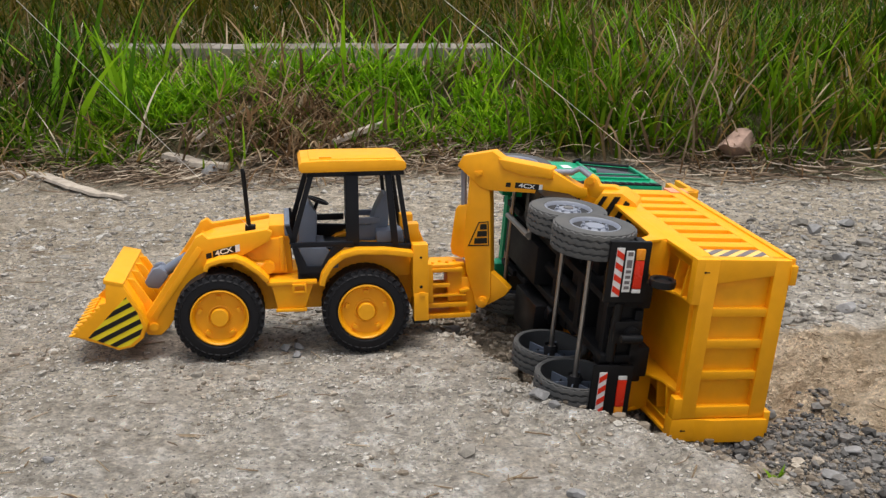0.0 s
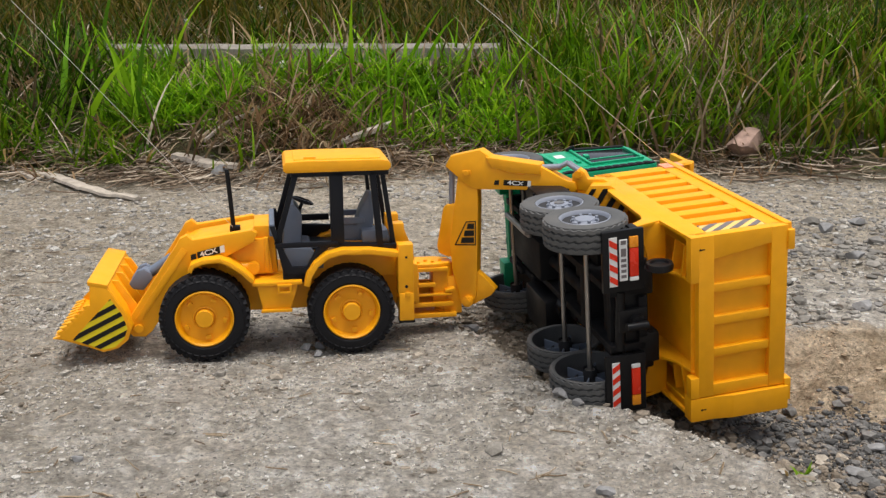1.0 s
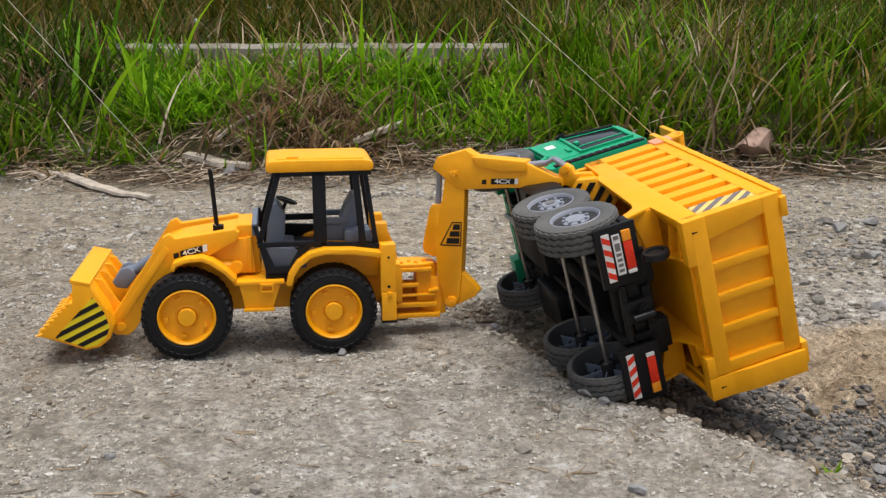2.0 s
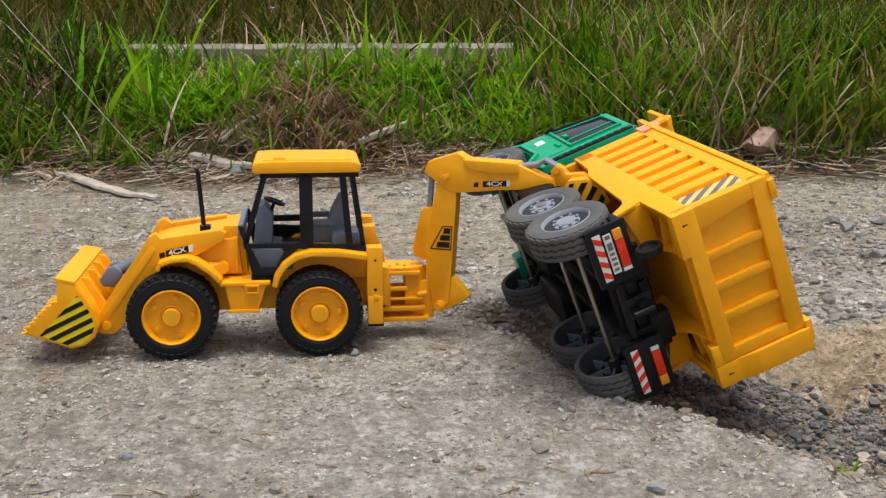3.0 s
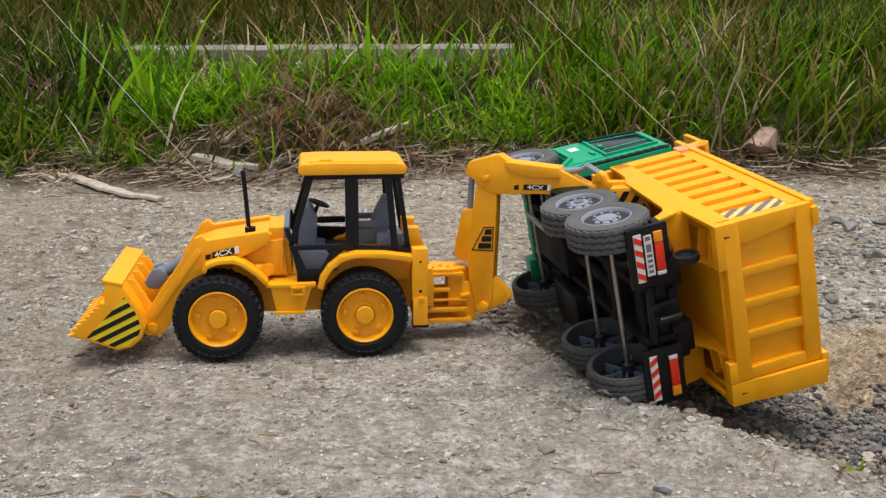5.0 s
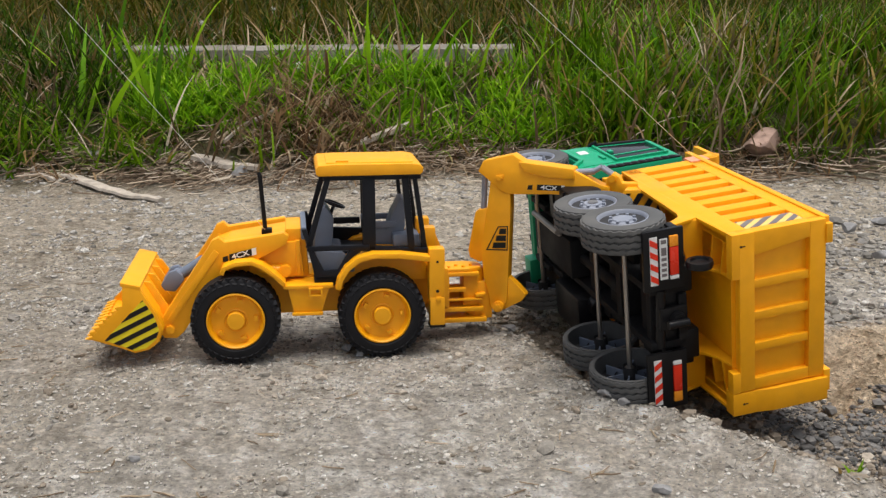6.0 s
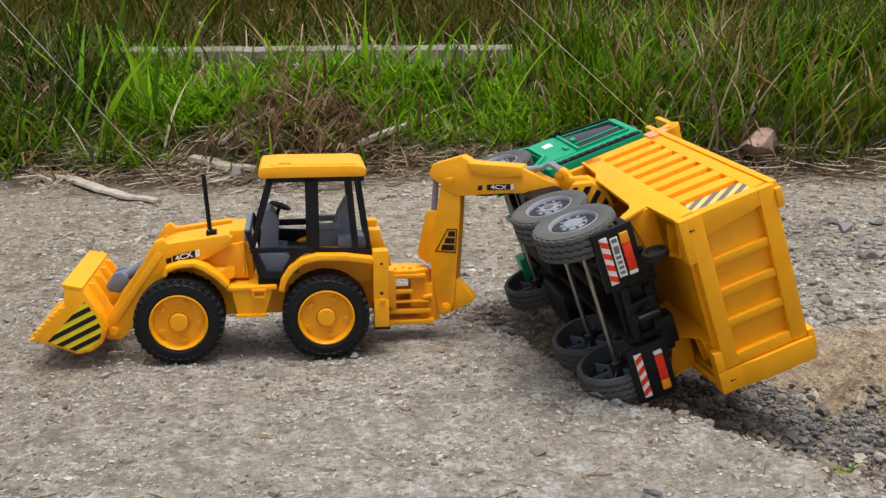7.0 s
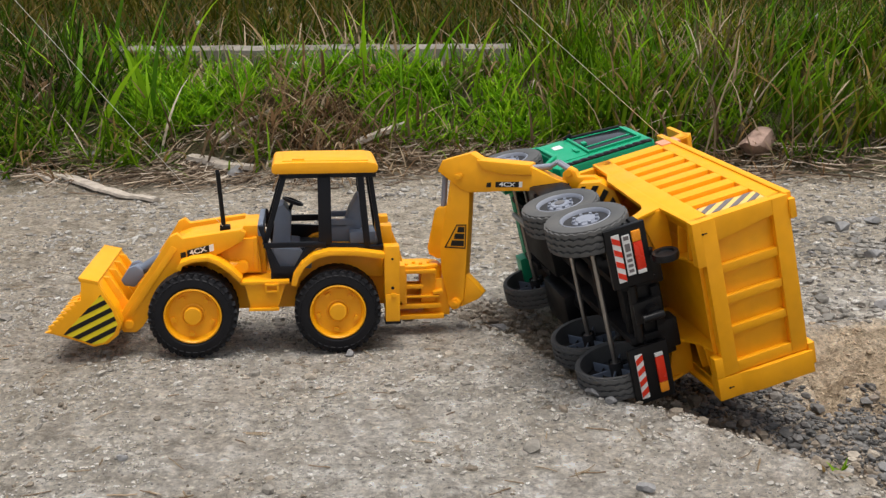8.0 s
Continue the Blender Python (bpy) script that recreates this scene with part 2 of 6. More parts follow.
def rod(p, q, r, seg=14, r2=None, bev=0.0):
    p, q = Vector(p), Vector(q)
    bm = bmesh.new()
    bmesh.ops.create_cone(bm, cap_ends=True, segments=seg, radius1=r, radius2=r if r2 is None else r2, depth=(q - p).length)
    turn = (q - p).to_track_quat("Z", "Y").to_matrix().to_4x4()
    moved(bm, Matrix.Translation((p + q) / 2) @ turn)
    if bev:
        es = [e for e in bm.edges if len(e.link_faces) == 2 and any(len(f.verts) > 4 for f in e.link_faces)]
        bmesh.ops.bevel(bm, geom=es, offset=bev, segments=2, affect="EDGES", clamp_overlap=True)
    return bm


def lathe(profile, seg=48, axis="y"):
    """Spin (radius, height) pairs round the axis."""
    bm = bmesh.new()
    rings = []
    for r, h in profile:
        ring = []
        for i in range(seg):
            a = 2 * math.pi * i / seg
            c, s = r * math.cos(a), r * math.sin(a)
            ring.append(bm.verts.new((c, h, s) if axis == "y" else (h, c, s)))
        rings.append(ring)
    for a, b in zip(rings, rings[1:]):
        for i in range(seg):
            bm.faces.new((a[i], a[(i + 1) % seg], b[(i + 1) % seg], b[i]))
    return bm


def strip_path(points, half, thick, y0, y1):
    """A bent sheet: the points in (x, z), pushed from y0 to y1, of the given thickness."""
    out = []
    n = len(points)
    for i, (x, z) in enumerate(points):
        a, b = points[max(i - 1, 0)], points[min(i + 1, n - 1)]
        dx, dz = b[0] - a[0], b[1] - a[1]
        k = math.hypot(dx, dz)
        out.append((x + dz / k * thick, z - dx / k * thick))
    return slab(list(points) + out[::-1], y0, y1, "y", half)


def lettering(text, size, parent, m, material, label, squash=1.0):
    """Raised printed characters in the built-in font, as one mesh."""
    cu = bpy.data.curves.new("lettering", "FONT")
    cu.body, cu.size, cu.extrude, cu.align_x, cu.align_y = text, size, 0.0002, "CENTER", "CENTER"
    cu.offset = size * 0.02
    tmp = new("lettering", cu)
    dg = bpy.context.evaluated_depsgraph_get()
    me = bpy.data.meshes.new_from_object(tmp.evaluated_get(dg))
    bpy.data.objects.remove(tmp)
    me.materials.clear()
    me.materials.append(material)
    ob = new("lettering", me)
    ob.parent = parent
    ob.matrix_basis = mould[0] @ m @ Matrix.Diagonal((squash, 1, 1, 1))
    return tagged(ob, label)


rng = np.random.default_rng(5)


def lattice(x, y, scale, seed):
    """Smooth value noise on a plane, -1 to 1."""
    g = np.random.default_rng(seed).uniform(-1, 1, (64, 64))
    u, v = x / scale, y / scale
    i, j = np.floor(u).astype(int), np.floor(v).astype(int)
    a, b = u - i, v - j
    a, b = a * a * (3 - 2 * a), b * b * (3 - 2 * b)
    p, q, i2, j2 = i % 64, j % 64, (i + 1) % 64, (j + 1) % 64
    return (g[p, q] * (1 - a) + g[i2, q] * a) * (1 - b) + (g[p, j2] * (1 - a) + g[i2, j2] * a) * b


def smooth(a, b, v):
    t = np.clip((v - a) / (b - a), 0, 1)
    return t * t * (3 - 2 * t)


# ---- the ground ----
EDGE = [(-0.30, 0.10), (-0.13, 0.03), (-0.063, -0.004), (-0.018, -0.053), (0.043, -0.155), (0.092, -0.277), (0.129, -0.317), (0.173, -0.360), (0.215, -0.419), (0.269, -0.483), (0.295, -0.522), (0.50, -0.80)]


def past_edge(x, y):
    """How far a place lies beyond the broken lip of the crust (negative: on the crust)."""
    ex = np.interp(y, [p[1] for p in EDGE][::-1], [p[0] for p in EDGE][::-1])
    return (x - ex) * 0.72 + lattice(x, y, 0.035, 3) * 0.010 + lattice(x, y, 0.012, 4) * 0.005


def foot_of_bank(x, y):
    return 0.93 + 0.13 * lattice(x, y, 0.45, 9) + 0.05 * lattice(x, y, 0.15, 10)


def sand_at(x, y, d):
    return smooth(0.15, 0.20, d + 0.03 * lattice(x, y, 0.09, 26)) * smooth(-0.02, -0.07, y + 0.02 * lattice(x, y, 0.06, 27)) * smooth(-0.42, -0.36, y) * smooth(1.25, 0.95, x + 0.2 * lattice(x, y, 0.2, 65))


def land(x, y):
    x, y = np.asarray(x, float), np.asarray(y, float)
    d = past_edge(x, y)
    near = smooth(0.06, -0.20, y) * smooth(-1.25, -0.95, y)
    rut = smooth(0.0, 0.035, d) * (1 - 0.75 * smooth(0.16, 0.42, d)) * near
    lip = np.exp(-((d + 0.012) / 0.016) ** 2) * near
    foot = foot_of_bank(x, y)
    bank = 0.212 * smooth(0.0, 0.75, y - foot)
    rough = 0.0045 * lattice(x, y, 0.13, 1) + 0.0022 * lattice(x, y, 0.045, 2) + 0.0012 * lattice(x, y, 0.018, 5)
    rough = rough + (0.0016 * lattice(x, y, 0.0105, 13) + 0.0010 * np.abs(lattice(x, y, 0.026, 14)) * 2) * smooth(0.9, 0.5, y)
    rough = rough + (0.004 * lattice(x, y, 0.022, 6) + 0.008 * lattice(x, y, 0.05, 12)) * smooth(0.0, 0.05, d) * near
    sandy = sand_at(x, y, d)
    tread = np.sin(2 * math.pi * (0.45 * x + y + 0.02 * lattice(x, y, 0.12, 15)) / 0.024) * smooth(0.0, 0.5, lattice(x + 0.4 * y, y * 0.4, 0.055, 16))
    rough = rough + (0.0062 * tread + 0.015 * np.abs(lattice(x, y, 0.045, 17)) + 0.004 * lattice(x, y, 0.019, 18)) * sandy
    flat = smooth(0.26, 0.12, np.abs(y + 0.13)) * smooth(0.20, 0.05, x)
    rough = rough * (1 - 0.55 * flat) + 0.02 * lattice(x, y, 0.21, 7) * smooth(1.0, 1.5, y)
    rise = 0.11 * np.clip(y - 2.1, 0, 9)
    return -0.040 * rut + 0.004 * lip + bank + rise + rough - 0.001


def spread(a, b, step):
    core = np.arange(a, b, step)
    out = np.array([0.01, 0.03, 0.05, 0.08, 0.12, 0.16, 0.2, 0.25, 0.3, 0.36, 0.42, 0.48, 0.55, 1, 2, 4, 9, 20, 50, 130, 300])
    return np.concatenate([a - out[::-1], core, b + out])


def build_ground():
    xs, ys = spread(-1.0, 1.1, 0.0052), spread(-0.70, 1.3, 0.0052)
    X, Y = np.meshgrid(xs, ys)
    Z = land(X, Y)
    nx, ny = len(xs), len(ys)
    verts = np.stack([X, Y, Z], -1).reshape(-1, 3)
    idx = np.arange(nx * ny).reshape(ny, nx)
    faces = np.stack([idx[:-1, :-1], idx[:-1, 1:], idx[1:, 1:], idx[1:, :-1]], -1).reshape(-1, 4)
    me = bpy.data.meshes.new("ground")
    me.from_pydata(verts.tolist(), [], faces.tolist())
    d = past_edge(X, Y)
    near = smooth(0.12, -0.05, Y) * smooth(-1.25, -0.95, Y + 0.15 * lattice(X, Y, 0.2, 66))
    path = smooth(0.04, 0.32, Y + 0.05 * lattice(X, Y, 0.12, 21) + 0.02 * lattice(X, Y, 0.03, 22))
    path = np.maximum(path, 0.75 * smooth(-0.22, -0.70, X + 0.12 * lattice(X, Y, 0.15, 28) + 0.9 * smooth(-0.8, -1.6, Y)))
    soil = smooth(-0.004, 0.012, d + 0.01 * lattice(X, Y, 0.03, 23)) * smooth(0.20, 0.10, d + 0.03 * lattice(X, Y, 0.08, 24)) * near
    soil = np.maximum(soil, 0.32 * smooth(-0.30, -0.75, X + 0.10 * lattice(X, Y, 0.11, 29)) * smooth(-2.2, -1.2, X) * smooth(-1.6, -0.8, Y))
    bank = smooth(0.02, 0.22, Y - foot_of_bank(X, Y) + 0.06 * lattice(X, Y, 0.10, 25))
    sand = sand_at(X, Y, d)
    col = me.color_attributes.new("zone", "FLOAT_COLOR", "POINT")
    data = np.stack([path, soil, sand, bank], -1).reshape(-1).astype(np.float32)
    col.data.foreach_set("color", data)
    me.materials.append(EARTH)
    for p in me.polygons:
        p.use_smooth = True
    tagged(new("ground", me), "packed grey gravel track with a broken edge and sandy rut", "ground", kind="structure")


build_ground()

# a unit pebble, roughly hewn, used for all the scattered stones
_b = bmesh.new()
bmesh.ops.create_icosphere(_b, subdivisions=1, radius=1)
PEBBLE_V = np.array([v.co[:] for v in _b.verts])
PEBBLE_F = np.array([[v.index for v in f.verts] for f in _b.faces])
_b.free()


def heap(name, spots, sizes, material, label, category, flat=0.6, sunk=0.25):
    """Loose stones strewn over the ground, as one uncountable sheet."""
    n, k = len(spots), len(PEBBLE_V)
    z = land(spots[:, 0], spots[:, 1])
    dirs = PEBBLE_V[None] * (1 + rng.uniform(-0.32, 0.25, (n, k, 1)))
    dirs = np.sign(dirs) * np.abs(dirs) ** 0.8
    s = sizes[:, None] * np.stack([rng.uniform(0.7, 1.35, n), rng.uniform(0.6, 1.1, n), rng.uniform(flat * 0.6, flat * 1.2, n)], -1)
    p = dirs * s[:, None, :]
    tilt = rng.normal(0, 0.3, n)[:, None]
    p = np.stack([p[..., 0], p[..., 1] * np.cos(tilt) - p[..., 2] * np.sin(tilt), p[..., 1] * np.sin(tilt) + p[..., 2] * np.cos(tilt)], -1)
    a = rng.uniform(0, 6.3, n)[:, None]
    p = np.stack([p[..., 0] * np.cos(a) - p[..., 1] * np.sin(a), p[..., 0] * np.sin(a) + p[..., 1] * np.cos(a), p[..., 2]], -1)
    p += np.stack([spots[:, 0], spots[:, 1], z + s[:, 2] * (1 - 2 * sunk)], -1)[:, None, :]
    f = (PEBBLE_F[None] + (np.arange(n) * k)[:, None, None]).reshape(-1, 3)
    me = bpy.data.meshes.new(name)
    me.from_pydata(p.reshape(-1, 3).tolist(), [], f.tolist())
    me.materials.append(material)
    return tagged(new(name, me), label, category, kind="stuff")


def scatter(n, x0, x1, y0, y1, keep=None):
    p = np.stack([rng.uniform(x0, x1, n), rng.uniform(y0, y1, n)], -1)
    return p if keep is None else p[keep(p[:, 0], p[:, 1]) > rng.uniform(0, 1, len(p))]


_p = scatter(7500, -0.80, 0.55, -0.68, 0.35, lambda x, y: (past_edge(x, y) < -0.004) * np.clip(0.55 + 0.7 * lattice(x, y, 0.09, 31), 0.05, 1))
heap("stone_chips", _p, np.minimum(rng.lognormal(-6.8, 0.6, len(_p)), 0.0045), PALE_GRAVEL, "pale stone chips pressed into the packed track", "stone chips", 0.5, 0.46)
_p = scatter(60000, 0.05, 0.75, -0.80, 0.0, lambda x, y: smooth(0.07, 0.12, past_edge(x, y)) * smooth(0.24, 0.17, past_edge(x, y) + 0.03 * lattice(x, y, 0.06, 34)) * (y < -0.16) + 0.35 * smooth(0.0, 0.03, past_edge(x, y)) * (y < -0.33))
heap("rut_gravel", _p, np.minimum(rng.lognormal(-6.25, 0.50, len(_p)), 0.0085), GRAVEL, "loose grey angular gravel in the rut", "gravel", 0.65, 0.22)
_p = scatter(19000, 0.10, 1.25, -0.10, 1.0, lambda x, y: smooth(-0.06, 0.02, y + 0.05 * lattice(x, y, 0.08, 35)) * smooth(0.22, 0.42, x - 0.2 * y) * (0.06 + smooth(0.70, 0.30, y)) * np.clip(0.6 + 0.7 * lattice(x, y, 0.10, 36), 0.1, 1))
heap("path_gravel", _p, rng.lognormal(-5.55, 0.50, len(_p)), BEIGE_GRAVEL, "grey and beige flat stones beside the track", "gravel", 0.5, 0.30)
_p = scatter(40000, -0.80, 0.55, -0.66, 0.30, lambda x, y: (past_edge(x, y) < 0.004) * np.clip(0.5 + 0.9 * lattice(x, y, 0.07, 37), 0.03, 1))
heap("crust_crumbs", _p, rng.lognormal(-6.7, 0.5, len(_p)), CRUST_CRUMB, "fine crumbs of grey crust on the packed track", "crumbs", 0.6, 0.32)
_p = scatter(16000, -0.10, 0.50, -0.75, 0.02, lambda x, y: np.exp(-((past_edge(x, y) + 0.004) / 0.011) ** 2) * smooth(-0.1, 0.4, lattice(x, y, 0.03, 39)))
heap("lip_chunks", _p, np.minimum(rng.lognormal(-5.95, 0.45, len(_p)), 0.0075), CRUST_CRUMB, "pale broken chunks of crust along the edge", "crust chunks", 0.6, 0.36)
_p = scatter(15000, 0.22, 0.75, -0.44, 0.0, lambda x, y: sand_at(x, y, past_edge(x, y)) * np.clip(0.35 + 0.9 * lattice(x, y, 0.05, 40), 0.04, 1))
heap("sand_clods", _p, np.minimum(rng.lognormal(-6.9, 0.55, len(_p)), 0.0055), SAND_CLOD, "crumbled lumps of sand churned up by tyres", "sand", 0.5, 0.42)
_p = scatter(14000, -0.08, 0.62, -0.80, 0.06, lambda x, y: smooth(-0.008, 0.006, past_edge(x, y)) * smooth(0.16, 0.06, past_edge(x, y)))
heap("soil_crumbs", _p, rng.lognormal(-6.1, 0.5, len(_p)), SOIL_CRUMB, "dark crumbled soil along the broken edge", "soil", 0.7, 0.25)
_p = scatter(9000, -0.80, 0.40, -0.62, 0.45, lambda x, y: (past_edge(x, y) < 0.0) * smooth(0.16, 0.42, lattice(x, y, 0.055, 38)))
heap("dark_clods", _p, rng.lognormal(-6.25, 0.45, len(_p)), SOIL_CRUMB, "small dark clods of earth on the packed track", "clods", 0.6, 0.35)
_p = scatter(26000, -1.2, 1.2, -0.05, 1.1, lambda x, y: np.clip(0.45 + 0.7 * lattice(x, y, 0.14, 33), 0.05, 1))
heap("path_pebbles", _p, np.minimum(rng.lognormal(-5.95, 0.6, len(_p)), 0.009), PALE_GRAVEL, "small beige pebbles on the dusty path", "pebbles", 0.5, 0.38)


def rock(name, x, y, size, material, label, seed, squash=(1, 0.8, 0.7), category="stone", turn=0.0, sunk=0.15):
    bm = bmesh.new()
    bmesh.ops.create_icosphere(bm, subdivisions=3, radius=1)
    r = random.Random(seed)
    planes = [(Vector((r.gauss(0, 1), r.gauss(0, 1), r.gauss(0, 1))).normalized(), r.uniform(0.50, 0.82)) for _ in range(12)]
    for v in bm.verts:
        for nrm, h in planes:
            over = v.co.dot(nrm) - h
            if over > 0:
                v.co -= nrm * over * 0.99
        v.co *= 1 + 0.035 * noise.noise(v.co * 3 + Vector((seed, 0, 0)))
    moved(bm, Matrix.Rotation(turn, 4, "Z") @ Matrix.Diagonal((squash[0] * size, squash[1] * size, squash[2] * size, 1)))
    ob = new(name, mesh_of(bm, name, material, 18))
    ob.location = (x, y, float(land(x, y)) + squash[2] * size * (0.8 - sunk))
    return tagged(ob, label, category)


rock("rock", 0.676, 1.100, 0.050, STONE_PINK, "pinkish brown angular rock at the edge of the grass", 4, (1.05, 0.85, 0.95), "rock", 0.4)
rock("stone", -0.520, 0.985, 0.026, STONE_GREY, "pale grey rounded stone lying on the path", 7, (1, 0.8, 0.75))
for _x, _y, _s, _k in ((-0.185, -0.147, 0.0085, 11), (-0.171, -0.140, 0.0075, 12), (-0.168, -0.172, 0.0075, 13)):
    tagged(rock("stone", _x, _y, _s, STONE_GREY, "small grey stone lying on the packed track", _k), group="small stones on the track")
for _x, _y, _s, _k in ((0.098, -0.309, 0.012, 14), (0.113, -0.324, 0.008, 15), (0.010, -0.055, 0.013, 16), (-0.350, -0.454, 0.006, 18), (0.110, -0.520, 0.009, 19), (0.36, -0.419, 0.012, 20), (0.40, -0.36, 0.010, 21), (-0.88, 1.10, 0.020, 23), (0.652, 0.489, 0.017, 24), (0.73, 0.55, 0.018, 25), (0.619, 0.266, 0.017, 26), (0.536, 0.022, 0.016, 27)):
    tagged(rock("stone", _x, _y, _s, STONE_GREY, "rough grey stone half bedded in the dirt", _k, (1, 0.8, 0.6)), group="loose grey stones")


# ---- grass and litter ----
def blades(name, spots, length, width, lean, material, label, category, base_tilt=0.25, droop=0.9, lift=0.0, seg=4):
    """Curved tapering blades, each a narrow folded strip that bends over under its weight."""
    n = len(spots)
    z = land(spots[:, 0], spots[:, 1]) + lift
    L = length[:, None]
    a = rng.uniform(0, 2 * math.pi, n)
    tilt0 = np.abs(rng.normal(base_tilt, 0.26, n))
    bend = rng.uniform(0.15, 1.0, n) * droop
    s = np.linspace(0, 1, seg + 1)[None]
    ang = tilt0[:, None] + bend[:, None] * s ** 1.5
    ds = L / seg
    h = np.concatenate([np.zeros((n, 1)), np.cumsum(np.sin((ang[:, 1:] + ang[:, :-1]) / 2) * ds, 1)], 1)
    v = np.concatenate([np.zeros((n, 1)), np.cumsum(np.cos((ang[:, 1:] + ang[:, :-1]) / 2) * ds, 1)], 1)
    width = width * 1.75
    w = width[:, None] * np.clip(1.08 - s ** 1.6, 0.06, 1) * (0.65 + 0.7 * np.minimum(s * 3, 1) * 0.5)
    cx, cy = np.cos(a)[:, None], np.sin(a)[:, None]
    tw = (a + math.pi / 2 + rng.normal(0, 0.5, n))[:, None]
    px, py = np.cos(tw), np.sin(tw)
    bx, by, bz = spots[:, :1] + h * cx + lean[0] * v, spots[:, 1:2] + h * cy + lean[1] * v, z[:, None] + v
    left = np.stack([bx - px * w, by - py * w, bz], -1)
    right = np.stack([bx + px * w, by + py * w, bz], -1)
    verts = np.stack([left, right], 2).reshape(n, -1, 3)
    k = 2 * (seg + 1)
    q = np.array([[2 * i, 2 * i + 1, 2 * i + 3, 2 * i + 2] for i in range(seg)])
    faces = (q[None] + (np.arange(n) * k)[:, None, None]).reshape(-1, 4)
    me = bpy.data.meshes.new(name)
    me.from_pydata(verts.reshape(-1, 3).tolist(), [], faces.tolist())
    me.materials.append(material)
    for p in me.polygons:
        p.use_smooth = True
    return tagged(new(name, me), label, category, kind="stuff")


def patch(n, x0, x1, y0, y1, scale, seed, low=0.05, start=0.1, gain=1.0):
    return scatter(n, x0, x1, y0, y1, lambda x, y: np.clip(0.5 + gain * lattice(x, y, scale, seed), low, 1) * smooth(start, start + 0.18, y - foot_of_bank(x, y)) * (np.abs(x - 0.05) < 0.25 + 0.52 * (y + 1.3)))


def lot(n, a, b):
    return rng.uniform(a, b, n)


_p = patch(11000, -1.7, 1.7, 1.0, 1.75, 0.13, 41, 0.1, 0.10)
_p = _p[(np.abs(_p[:, 0] + 0.15) > 0.62) | (_p[:, 1] < 1.28) | (rng.uniform(0, 1, len(_p)) < 0.25)]
blades("meadow_grass", _p, lot(len(_p), 0.05, 0.15), lot(len(_p), 0.0012, 0.0028), (0.05, -0.05), GRASS, "dense green meadow grass on the bank", "grass", 0.55, 1.8)
_p = scatter(13000, -0.85, 0.75, 1.18, 1.56, lambda x, y: np.clip(0.5 + lattice(x, y, 0.10, 43), 0.04, 1) * smooth(0.16, 0.34, y - foot_of_bank(x, y)) * smooth(0.75, 0.45, x))
blades("fresh_grass", _p, lot(len(_p), 0.04, 0.11) * np.where(_p[:, 1] > 1.42, 1.05, 1.0), lot(len(_p), 0.0014, 0.003), (-0.05, -0.10), BRIGHT, "bright fresh green grass in front of the beam", "grass", 0.5, 1.8)
_p = scatter(17000, -2.6, 2.8, 1.74, 4.2, lambda x, y: np.clip(0.55 + 0.8 * lattice(x, y, 0.16, 45), 0.1, 1) * (np.abs(x) < 0.3 + 0.50 * (y + 1.3)))
blades("olive_meadow", _p, lot(len(_p), 0.10, 0.26), lot(len(_p), 0.0016, 0.0036), (0.03, -0.04), OLIVE, "olive and brownish meadow grass behind the beam", "grass", 0.36, 1.4, seg=5)
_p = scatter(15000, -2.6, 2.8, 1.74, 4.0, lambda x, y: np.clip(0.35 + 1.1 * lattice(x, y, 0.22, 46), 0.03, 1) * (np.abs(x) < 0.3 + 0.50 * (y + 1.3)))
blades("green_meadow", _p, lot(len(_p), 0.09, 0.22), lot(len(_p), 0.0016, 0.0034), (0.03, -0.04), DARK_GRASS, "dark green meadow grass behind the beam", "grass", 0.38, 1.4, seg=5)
_p = patch(5500, 0.22, 1.8, 1.1, 2.1, 0.16, 47, 0.05, 0.14)
blades("tall_grass", _p, lot(len(_p), 0.08, 0.25), lot(len(_p), 0.0016, 0.0038), (0.04, -0.08), GRASS, "tall green grass mixed with dry stalks", "grass", 0.36, 1.5, seg=5)
_p = patch(4500, 0.22, 1.8, 1.1, 2.1, 0.14, 48, 0.05, 0.12)
blades("tall_olive_grass", _p, lot(len(_p), 0.08, 0.24), lot(len(_p), 0.0014, 0.0032), (0.05, -0.1), WARM_GRASS, "tall yellowish and reddish brown grass", "grass", 0.38, 1.5, seg=5)
_p = patch(1600, 0.15, 1.7, 1.05, 2.2, 0.15, 49, 0.02, 0.08, 1.3)
blades("dry_stalks", _p, lot(len(_p), 0.08, 0.28), lot(len(_p), 0.0010, 0.0024), (0.05, -0.15), STRAW, "dry straw-coloured stalks standing in the grass", "dry grass", 0.3, 1.4, seg=6)
_p = patch(1700, -1.6, 0.2, 1.02, 1.9, 0.15, 50, 0.02, 0.06, 1.3)
blades("dry_stalks", _p, lot(len(_p), 0.08, 0.24), lot(len(_p), 0.0009, 0.0022), (0.1, -0.12), STRAW, "dry straw-coloured stalks standing in the grass", "dry grass", 0.7, 1.3, seg=5)
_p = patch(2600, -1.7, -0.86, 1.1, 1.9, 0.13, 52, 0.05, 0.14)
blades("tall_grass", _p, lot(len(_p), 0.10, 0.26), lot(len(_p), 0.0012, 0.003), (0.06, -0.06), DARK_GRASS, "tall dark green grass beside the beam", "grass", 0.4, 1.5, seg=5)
_p = scatter(800, -0.95, 0.36, 1.54, 1.61, lambda x, y: np.clip(0.25 + 1.2 * lattice(x, y, 0.10, 62) + 1.6 * smooth(-0.02, 0.08, x), 0.03, 1))
